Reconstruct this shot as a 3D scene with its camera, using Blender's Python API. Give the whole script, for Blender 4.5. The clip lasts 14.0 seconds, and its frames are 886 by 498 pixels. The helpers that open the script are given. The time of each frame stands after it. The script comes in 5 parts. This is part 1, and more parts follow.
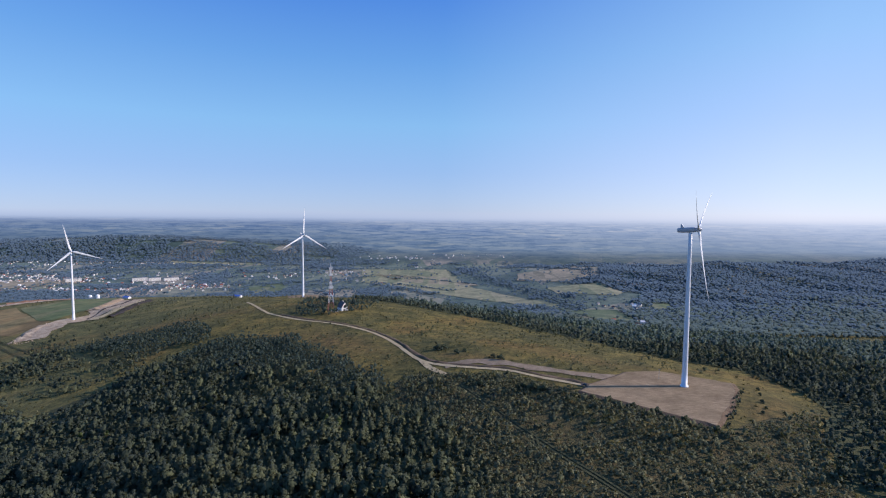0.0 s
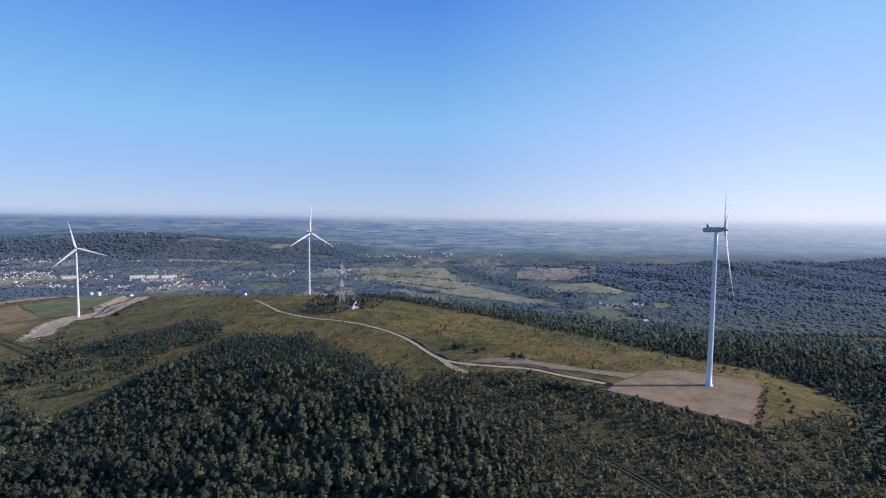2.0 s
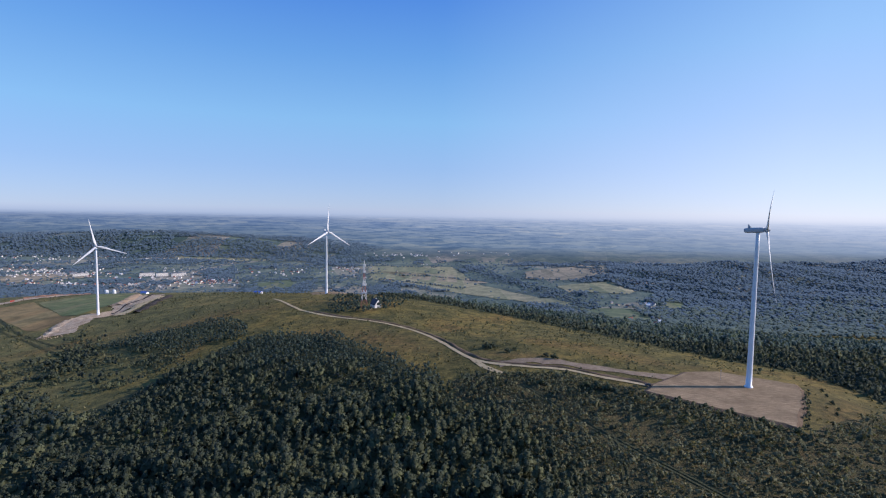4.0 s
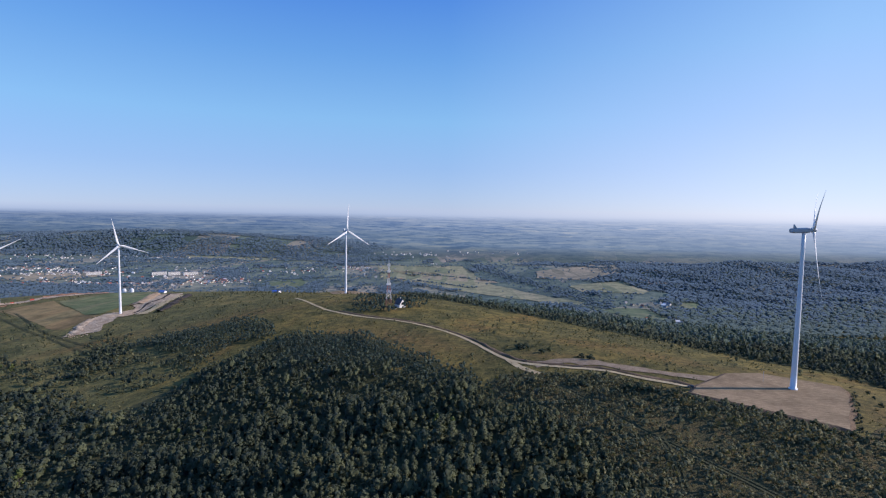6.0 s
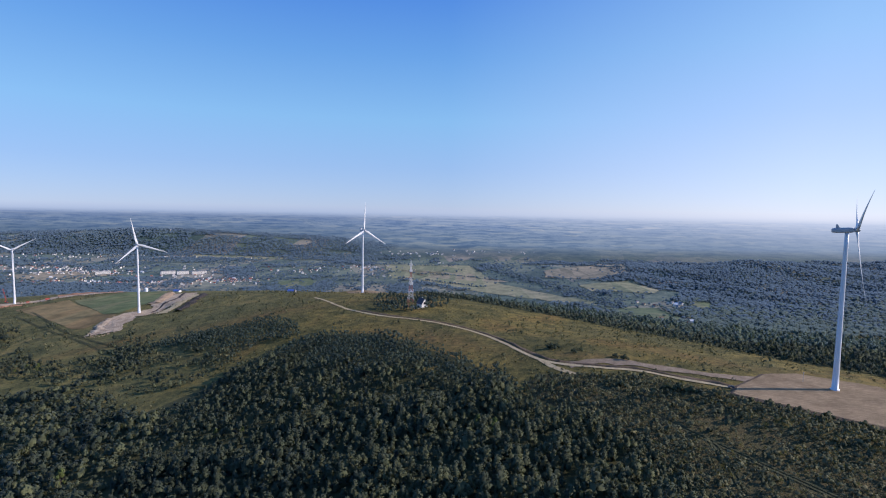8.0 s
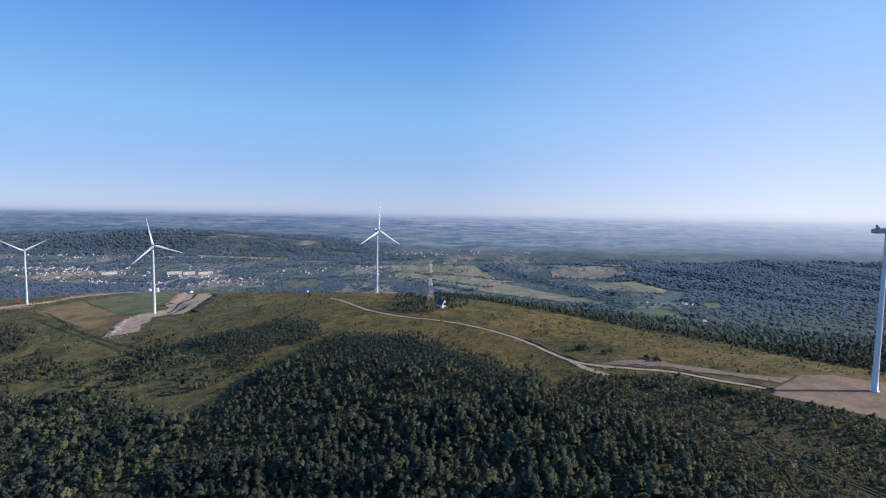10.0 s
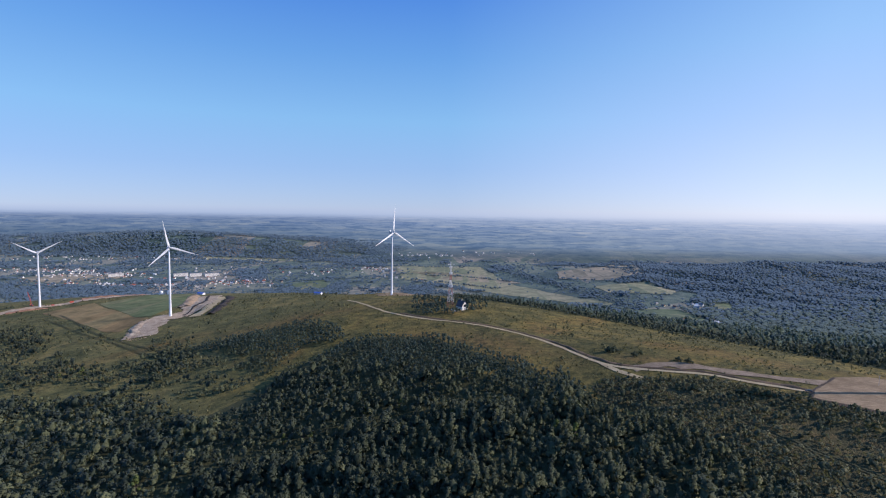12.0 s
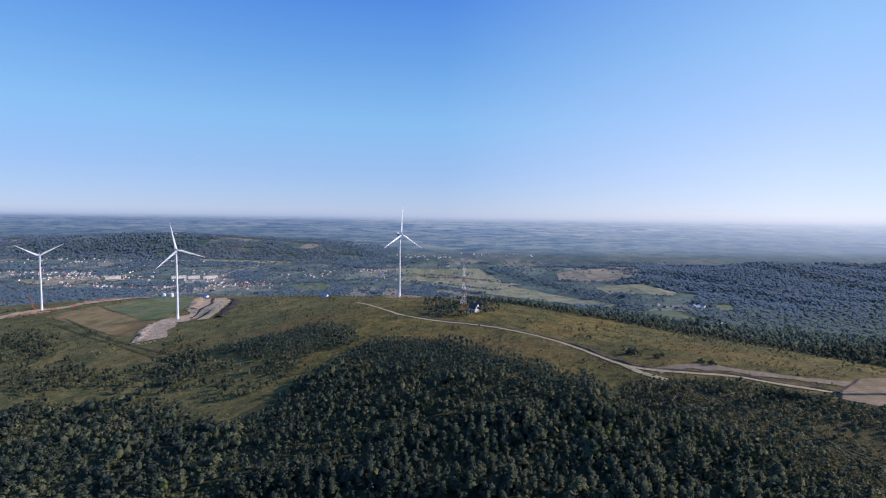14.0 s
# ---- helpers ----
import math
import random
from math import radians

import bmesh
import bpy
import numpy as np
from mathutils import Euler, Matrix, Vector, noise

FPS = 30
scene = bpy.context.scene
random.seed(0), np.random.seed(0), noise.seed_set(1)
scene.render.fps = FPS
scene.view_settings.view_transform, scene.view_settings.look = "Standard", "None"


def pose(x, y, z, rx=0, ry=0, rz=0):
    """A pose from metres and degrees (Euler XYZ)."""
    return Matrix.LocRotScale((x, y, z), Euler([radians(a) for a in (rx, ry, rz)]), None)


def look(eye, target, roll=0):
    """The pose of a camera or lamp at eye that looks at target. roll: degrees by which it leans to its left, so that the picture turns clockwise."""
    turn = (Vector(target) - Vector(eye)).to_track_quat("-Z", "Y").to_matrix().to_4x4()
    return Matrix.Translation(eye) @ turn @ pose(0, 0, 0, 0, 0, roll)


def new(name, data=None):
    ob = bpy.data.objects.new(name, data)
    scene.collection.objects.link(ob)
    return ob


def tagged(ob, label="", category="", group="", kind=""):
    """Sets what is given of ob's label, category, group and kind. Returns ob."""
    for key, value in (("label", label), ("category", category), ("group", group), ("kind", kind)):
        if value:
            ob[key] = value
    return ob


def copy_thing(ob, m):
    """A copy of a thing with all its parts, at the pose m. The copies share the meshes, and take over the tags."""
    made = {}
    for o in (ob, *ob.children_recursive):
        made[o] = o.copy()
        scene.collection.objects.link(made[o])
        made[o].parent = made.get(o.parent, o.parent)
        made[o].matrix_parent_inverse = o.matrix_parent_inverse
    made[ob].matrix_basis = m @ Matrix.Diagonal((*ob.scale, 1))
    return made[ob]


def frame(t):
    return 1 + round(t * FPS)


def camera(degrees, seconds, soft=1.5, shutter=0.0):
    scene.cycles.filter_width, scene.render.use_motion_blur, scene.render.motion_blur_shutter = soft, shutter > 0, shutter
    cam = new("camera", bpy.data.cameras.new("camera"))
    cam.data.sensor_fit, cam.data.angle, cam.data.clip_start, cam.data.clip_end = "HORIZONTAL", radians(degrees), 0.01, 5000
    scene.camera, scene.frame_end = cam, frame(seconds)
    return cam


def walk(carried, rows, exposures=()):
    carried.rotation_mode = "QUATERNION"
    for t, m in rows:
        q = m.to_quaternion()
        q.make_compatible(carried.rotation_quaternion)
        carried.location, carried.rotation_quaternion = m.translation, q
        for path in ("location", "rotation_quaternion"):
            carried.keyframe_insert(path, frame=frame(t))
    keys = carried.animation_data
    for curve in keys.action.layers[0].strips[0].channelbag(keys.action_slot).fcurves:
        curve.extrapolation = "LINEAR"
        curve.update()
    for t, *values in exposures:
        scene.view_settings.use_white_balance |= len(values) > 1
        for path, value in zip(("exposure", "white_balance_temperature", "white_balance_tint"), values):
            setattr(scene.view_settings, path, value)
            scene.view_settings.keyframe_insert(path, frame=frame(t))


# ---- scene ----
cam = camera(81.2, 14.0, 1.15)
METRES, EYE, TILT, LEAN, TURN = 186.0, 130.0, 0.7, 0.0, 0.0
ROWS = [
    (0.0, 0.0, 0.0, 0.0, 0.04, -4.67, -0.45),
    (0.5, -0.0312, 0.0008, 0.0002, -0.39, -4.71, -0.53),
    (1.0, -0.0622, 0.0022, -0.0003, -0.58, -4.75, -0.58),
    (1.5, -0.0958, 0.0041, -0.0001, -0.63, -4.81, -0.67),
    (2.0, -0.1292, 0.0061, -0.0012, -0.56, -4.84, -0.74),
    (2.5, -0.1624, 0.0091, -0.0003, -0.46, -4.92, -0.76),
    (3.0, -0.1997, 0.0108, -0.0006, -0.38, -4.94, -0.84),
    (5.5, -0.3842, 0.0227, -0.0022, 0.22, -5.03, -0.96),
    (6.0, -0.4216, 0.0244, -0.002, 0.38, -5.05, -0.97),
    (6.5, -0.4578, 0.0264, -0.0024, 0.48, -5.07, -0.98),
    (7.0, -0.4966, 0.0279, -0.0022, 0.5, -5.1, -0.98),
    (7.5, -0.534, 0.0298, -0.0019, 0.57, -5.14, -0.97),
    (8.0, -0.5707, 0.0319, -0.002, 0.63, -5.16, -0.95),
    (10.5, -0.7511, 0.0443, -0.0014, 0.71, -5.15, -0.87),
    (11.0, -0.7863, 0.0468, -0.0011, 0.74, -5.11, -0.83),
    (11.5, -0.8222, 0.0486, -0.0008, 0.77, -5.07, -0.82),
    (12.0, -0.8579, 0.0506, -0.0002, 0.77, -5.03, -0.78),
    (12.5, -0.8924, 0.0524, -0.0001, 0.75, -4.98, -0.76),
    (13.0, -0.9283, 0.054, 0.0004, 0.74, -4.96, -0.75),
    (13.5, -0.9643, 0.0551, 0.0003, 0.68, -4.89, -0.76),
    (14.0, -0.9982, 0.0563, 0.0008, 0.11, -4.84, -0.75),
]
walk(cam, [(t, pose(0, 0, EYE, TILT, LEAN, TURN) @ pose(METRES * x, METRES * y, METRES * z, 90 + pitch, roll, yaw)) for t, x, y, z, yaw, pitch, roll in ROWS],
     exposures=((0.0, 0.35, 6050, 24), (14.0, 0.35, 6050, 24)))


# ---- world, sun, exposure ----
SUN_ELEVATION, SUN_AZIMUTH = 26.0, 88.0
world = bpy.data.worlds.new("world")
scene.world = world
world.use_nodes = True
wn = world.node_tree
sky = wn.nodes.new("ShaderNodeTexSky")
sky.sky_type, sky.sun_disc = "NISHITA", False
sky.sun_elevation, sky.sun_rotation = radians(SUN_ELEVATION), radians(SUN_AZIMUTH)
sky.altitude, sky.air_density, sky.dust_density, sky.ozone_density = 1500, 0.9, 0.35, 6.0
# the morning haze: a pale veil that thickens towards the horizon and towards the sun
way = wn.nodes.new("ShaderNodeSeparateXYZ")
wn.links.new(wn.nodes.new("ShaderNodeTexCoord").outputs["Generated"], way.inputs[0])


def sky_ramp(stops):
    r = wn.nodes.new("ShaderNodeValToRGB")
    while len(r.color_ramp.elements) < len(stops):
        r.color_ramp.elements.new(0.5)
    for e, (at, colour) in zip(r.color_ramp.elements, stops):
        e.position, e.color = at, (*colour, 1)
    wn.links.new(way.outputs["Z"], r.inputs["Fac"])
    return r.outputs["Color"]


def sky_mix(fac, a, b):
    n = wn.nodes.new("ShaderNodeMix")
    n.data_type = "RGBA"
    if isinstance(fac, float):
        n.inputs["Factor"].default_value = fac
    else:
        wn.links.new(fac, n.inputs["Factor"])
    wn.links.new(a, n.inputs["A"])
    wn.links.new(b, n.inputs["B"])
    return n.outputs["Result"]


sunny = wn.nodes.new("ShaderNodeMapRange")
sunny.inputs["From Min"].default_value, sunny.inputs["From Max"].default_value = 0.0, 0.56
wn.links.new(way.outputs["X"], sunny.inputs["Value"])
cool = sky_ramp([(0.000, (0.316, 0.405, 0.499)), (0.077, (0.245, 0.394, 0.542)), (0.163, (0.199, 0.427, 0.590)), (0.275, (0.112, 0.313, 0.570)), (0.376, (0.059, 0.214, 0.549)), (0.7, (0.036, 0.159, 0.472))])
warm = sky_ramp([(0.000, (0.559, 0.613, 0.636)), (0.077, (0.466, 0.571, 0.658)), (0.163, (0.362, 0.517, 0.673)), (0.275, (0.268, 0.481, 0.655)), (0.376, (0.193, 0.397, 0.628)), (0.7, (0.119, 0.294, 0.540))])
dim = wn.nodes.new("ShaderNodeVectorMath")
dim.operation = "SCALE"
dim.inputs["Scale"].default_value = 0.14
wn.links.new(sky.outputs[0], dim.inputs[0])
wn.links.new(sky_mix(0.8, dim.outputs[0], sky_mix(sunny.outputs[0], cool, warm)), wn.nodes["Background"].inputs[0])
wn.nodes["Background"].inputs[1].default_value = 1.0
sun_lamp = bpy.data.lights.new("sun", "SUN")
sun_lamp.energy, sun_lamp.angle, sun_lamp.color = 4.4, radians(0.6), (1.0, 0.90, 0.74)
sun = new("sun", sun_lamp)
az, el = radians(SUN_AZIMUTH), radians(SUN_ELEVATION)
sun.matrix_world = look(Vector((math.sin(az) * math.cos(el), math.cos(az) * math.cos(el), math.sin(el))) * 900, (0, 0, 0))


# ---- materials ----
def material(name, rough=0.8, metal=0.0, sheen=0.0, sheen_tint=(1, 1, 1), spec=0.3):
    m = bpy.data.materials.new(name)
    m.use_nodes = True
    b = m.node_tree.nodes["Principled BSDF"]
    b.inputs["Roughness"].default_value, b.inputs["Metallic"].default_value = rough, metal
    b.inputs["Specular IOR Level"].default_value = spec
    if sheen:
        b.inputs["Sheen Weight"].default_value, b.inputs["Sheen Roughness"].default_value = sheen, 0.6
        b.inputs["Sheen Tint"].default_value = (*sheen_tint, 1)
    return m, m.node_tree, b


def node(tree, kind, **values):
    n = tree.nodes.new(kind)
    for key, value in values.items():
        n.inputs[key].default_value = value
    return n


def noise_at(tree, scale, detail=4.0, rough=0.6, vector=None):
    n = node(tree, "ShaderNodeTexNoise", Scale=scale, Detail=detail, Roughness=rough)
    if vector is None:
        vector = tree.nodes.new("ShaderNodeNewGeometry").outputs["Position"]
    tree.links.new(vector, n.inputs["Vector"])
    return n.outputs["Fac"]


def ramp(tree, fac, stops):
    r = tree.nodes.new("ShaderNodeValToRGB")
    e = r.color_ramp.elements
    while len(e) < len(stops):
        e.new(0.5)
    for k, (at, colour) in enumerate(stops):
        e[k].position, e[k].color = at, (*colour, 1)
    tree.links.new(fac, r.inputs["Fac"])
    return r.outputs["Color"]


def mix(tree, fac, a, b, blend="MIX"):
    n = tree.nodes.new("ShaderNodeMix")
    n.data_type, n.blend_type = "RGBA", blend
    for socket, value in ((n.inputs["Factor"], fac), (n.inputs["A"], a), (n.inputs["B"], b)):
        if isinstance(value, (int, float)):
            socket.default_value = value
        elif isinstance(value, tuple):
            socket.default_value = (*value, 1)
        else:
            tree.links.new(value, socket)
    return n.outputs["Result"]


def bump(tree, bsdf, height_out, strength, distance):
    b = node(tree, "ShaderNodeBump", Strength=strength, Distance=distance)
    tree.links.new(height_out, b.inputs["Height"])
    tree.links.new(b.outputs["Normal"], bsdf.inputs["Normal"])


def plain(name, colour, rough=0.6, metal=0.0, vary=0.15, scale=0.5, spec=0.4):
    """A painted or cast surface with stains at two scales."""
    m, t, b = material(name, rough, metal, spec=spec)
    dark = tuple(c * (1 - vary) for c in colour)
    light = tuple(min(1, c * (1 + vary * 0.5)) for c in colour)
    c = ramp(t, noise_at(t, scale), [(0.3, dark), (0.65, light)])
    c = mix(t, noise_at(t, scale * 14), c, mix(t, 0.5, c, dark), "MIX")
    t.links.new(c, b.inputs["Base Color"])
    return m


def soil(name, colours, scale=0.05, rough=0.95, relief=0.4, sheen=0.0):
    """Earth, grass or gravel: three colours mixed by broad patches and by fine grain."""
    m, t, b = material(name, rough, spec=0.15, sheen=sheen, sheen_tint=HAZE)
    a, c, d = colours
    broad = ramp(t, noise_at(t, scale, 5), [(0.35, a), (0.5, c), (0.68, d)])
    fine = ramp(t, noise_at(t, scale * 14, 6, 0.7), [(0.3, tuple(v * 0.55 for v in a)), (0.55, c), (0.8, tuple(v * 1.25 for v in d))])
    t.links.new(mix(t, 0.5, broad, fine), b.inputs["Base Color"])
    bump(t, b, noise_at(t, scale * 10, 6, 0.7), relief, 1.0)
    return m


# tint of the sheen that imitates air haze on leaves and fields
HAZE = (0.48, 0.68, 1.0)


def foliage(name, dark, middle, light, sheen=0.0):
    """Leaves: each leaf clump and each tree has a tone of its own; sheen imitates haze."""
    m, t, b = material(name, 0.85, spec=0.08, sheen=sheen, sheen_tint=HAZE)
    geo = t.nodes.new("ShaderNodeNewGeometry")
    tint = t.nodes.new("ShaderNodeAttribute")
    tint.attribute_name = "tint"
    info = t.nodes.new("ShaderNodeObjectInfo")
    add = node(t, "ShaderNodeMath")
    add.operation = "ADD"
    t.links.new(tint.outputs["Fac"], add.inputs[0])
    t.links.new(info.outputs["Random"], add.inputs[1])
    wrap = t.nodes.new("ShaderNodeMath")
    wrap.operation = "FRACT"
    t.links.new(add.outputs[0], wrap.inputs[0])
    tree_tone = ramp(t, wrap.outputs[0], [(0.0, dark), (0.5, middle), (0.86, light), (1.0, tuple(v * 1.25 for v in light))])
    leaf_tone = ramp(t, geo.outputs["Random Per Island"], [(0.0, tuple(v * 0.6 for v in dark)), (0.55, middle), (1.0, tuple(v * 0.85 for v in light))])
    tone = mix(t, 0.4, tree_tone, leaf_tone)
    t.links.new(tone, b.inputs["Base Color"])
    # sunlight that passes through the leaves
    glow = t.nodes.new("ShaderNodeBsdfTranslucent")
    t.links.new(mix(t, 1.0, tone, (1.15, 1.2, 0.75), "MULTIPLY"), glow.inputs["Color"])
    both = node(t, "ShaderNodeMixShader", Fac=0.22)
    t.links.new(b.outputs[0], both.inputs[1])
    t.links.new(glow.outputs[0], both.inputs[2])
    t.links.new(both.outputs[0], t.nodes["Material Output"].inputs["Surface"])
    return m


# sheen lays painted haze over the near leaves too, only thinly
leaf_mat = foliage("leaves", (0.044, 0.059, 0.042), (0.071, 0.086, 0.051), (0.118, 0.128, 0.064), sheen=0.06)
# lighter copy of the leaves with more sheen: haze painted on the flank
hazed_flank_leaf_mat = foliage("hazed_flank_leaves", (0.052, 0.080, 0.056), (0.078, 0.110, 0.070), (0.130, 0.160, 0.086), sheen=0.18)
teal_leaf_mat = foliage("plantation_leaves", (0.040, 0.062, 0.050), (0.056, 0.082, 0.062), (0.084, 0.108, 0.074), sheen=0.06)
# far leaves: base colours pulled to blue and sheened as painted haze
leaf_hazed_mat = foliage("hazed_valley_leaves", (0.024, 0.046, 0.050), (0.034, 0.060, 0.062), (0.050, 0.082, 0.076), sheen=0.30)
bark_mat = plain("bark", (0.11, 0.085, 0.06), 0.9, vary=0.4, scale=2.0)
white_mat = plain("white_coat", (0.66, 0.68, 0.70), 0.4, vary=0.05, scale=0.12)
nacelle_mat = plain("nacelle_coat", (0.42, 0.44, 0.47), 0.4, vary=0.08, scale=0.3)
steel_mat = plain("galvanised_steel", (0.45, 0.46, 0.47), 0.45, 0.6)
mast_red_mat = plain("faded_red_paint", (0.38, 0.15, 0.12), 0.6, vary=0.25)
red_mat = plain("red_paint", (0.45, 0.08, 0.05), 0.5, vary=0.2)
mast_white_mat = plain("mast_white_paint", (0.75, 0.74, 0.72), 0.5)
dark_mat = plain("dark_roofing", (0.045, 0.045, 0.06), 0.55, vary=0.3)
glass_mat = plain("dark_glazing", (0.02, 0.025, 0.03), 0.12, vary=0.2)
wall_mat = plain("lime_render", (0.72, 0.70, 0.66), 0.85, vary=0.12, scale=0.2)
cream_mat = plain("cream_render", (0.62, 0.54, 0.42), 0.85, vary=0.12, scale=0.2)
roof_red_mat = plain("clay_roof", (0.33, 0.11, 0.07), 0.8, vary=0.3, scale=0.4)
roof_grey_mat = plain("slate_roof", (0.22, 0.22, 0.23), 0.7, vary=0.25, scale=0.4)
roof_blue_mat = plain("blue_sheet_roof", (0.06, 0.13, 0.42), 0.5, vary=0.15)


def pad_material():
    """Crushed stone spread by machines: streaks, damp patches and tyre sweeps."""
    m, t, b = material("pad_gravel", 0.95, spec=0.1)
    geo = t.nodes.new("ShaderNodeNewGeometry").outputs["Position"]
    sweep = t.nodes.new("ShaderNodeMapping")
    sweep.inputs["Rotation"].default_value = (0, 0, 0.75)
    sweep.inputs["Scale"].default_value = (0.16, 0.62, 1)
    t.links.new(geo, sweep.inputs["Vector"])
    streak = ramp(t, noise_at(t, 1.0, 7, 0.72, sweep.outputs[0]), [(0.32, (0.19, 0.138, 0.086)), (0.46, (0.255, 0.190, 0.118)), (0.58, (0.305, 0.232, 0.147)), (0.72, (0.42, 0.332, 0.220))])
    broad = ramp(t, noise_at(t, 0.04, 5, 0.6), [(0.36, (0.74, 0.70, 0.66)), (0.6, (1.08, 1.05, 1.0))])
    stones = ramp(t, noise_at(t, 1.6, 5, 0.8), [(0.3, (0.7, 0.7, 0.7)), (0.7, (1.15, 1.15, 1.15))])
    t.links.new(mix(t, 1.0, mix(t, 1.0, streak, broad, "MULTIPLY"), stones, "MULTIPLY"), b.inputs["Base Color"])
    bump(t, b, noise_at(t, 0.9, 6, 0.7), 0.6, 0.5)
    return m


gravel_mat = pad_material()
# spoil coloured dark to paint the shadowed face of the road trench
shade_spoil_mat = soil("shade_dark_spoil", ((0.040, 0.034, 0.030), (0.062, 0.052, 0.044), (0.10, 0.082, 0.065)), 0.15, relief=0.8)
road_mat = soil("dirt_road", ((0.32, 0.245, 0.135), (0.45, 0.35, 0.195), (0.57, 0.455, 0.27)), 0.12)
trodden_mat = soil("trampled_earth", ((0.16, 0.115, 0.075), (0.25, 0.188, 0.125), (0.36, 0.285, 0.20)), 0.15)
earth_mat = soil("dug_earth", ((0.085, 0.058, 0.036), (0.14, 0.096, 0.06), (0.21, 0.15, 0.095)), 0.12)
clay_mat = soil("cut_clay_bank", ((0.30, 0.20, 0.11), (0.40, 0.28, 0.17), (0.48, 0.37, 0.25)), 0.12)
red_earth_mat = soil("red_clay_heap", ((0.20, 0.10, 0.06), (0.30, 0.16, 0.10), (0.42, 0.27, 0.18)), 0.12)
rock_mat = soil("crushed_stone", ((0.24, 0.165, 0.10), (0.44, 0.335, 0.225), (0.62, 0.50, 0.36)), 0.10, relief=1.0)


def parcels(name, tones, turn, sheen=0.04):
    """Open land cut into long narrow holdings of slightly different tone; sheen imitates haze."""
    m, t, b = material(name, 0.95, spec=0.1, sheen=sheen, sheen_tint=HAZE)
    geo = t.nodes.new("ShaderNodeNewGeometry").outputs["Position"]
    squash = t.nodes.new("ShaderNodeMapping")
    squash.inputs["Rotation"].default_value = (0, 0, turn)
    squash.inputs["Scale"].default_value = (0.022, 0.0035, 0)
    t.links.new(geo, squash.inputs["Vector"])
    cell = node(t, "ShaderNodeTexVoronoi", Scale=1.0)
    t.links.new(squash.outputs[0], cell.inputs["Vector"])
    pick = t.nodes.new("ShaderNodeSeparateColor")
    t.links.new(cell.outputs["Color"], pick.inputs[0])
    a, c, d = tones
    base = ramp(t, pick.outputs[0], [(0.0, a), (0.5, c), (1.0, d)])
    grain = ramp(t, noise_at(t, 0.03, 8, 0.75), [(0.38, (0.55, 0.6, 0.6)), (0.62, (1.15, 1.12, 1.1))])
    t.links.new(mix(t, 1.0, base, grain, "MULTIPLY"), b.inputs["Base Color"])
    return m


crop_green_mat = parcels("green_crop", ((0.130, 0.160, 0.070), (0.155, 0.172, 0.075), (0.195, 0.182, 0.088)), -0.5, sheen=0.0)
crop_brown_mat = parcels("stubble_field", ((0.220, 0.150, 0.068), (0.270, 0.185, 0.080), (0.250, 0.195, 0.088)), -0.5, sheen=0.0)
# valley fields keep the default sheen, a painted veil of haze
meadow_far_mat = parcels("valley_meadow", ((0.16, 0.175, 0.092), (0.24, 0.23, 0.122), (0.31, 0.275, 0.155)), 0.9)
meadow_lush_mat = parcels("lush_meadow", ((0.10, 0.125, 0.055), (0.125, 0.15, 0.065), (0.165, 0.165, 0.085)), 0.4)
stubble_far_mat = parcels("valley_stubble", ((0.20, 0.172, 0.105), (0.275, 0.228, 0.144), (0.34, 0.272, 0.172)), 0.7)


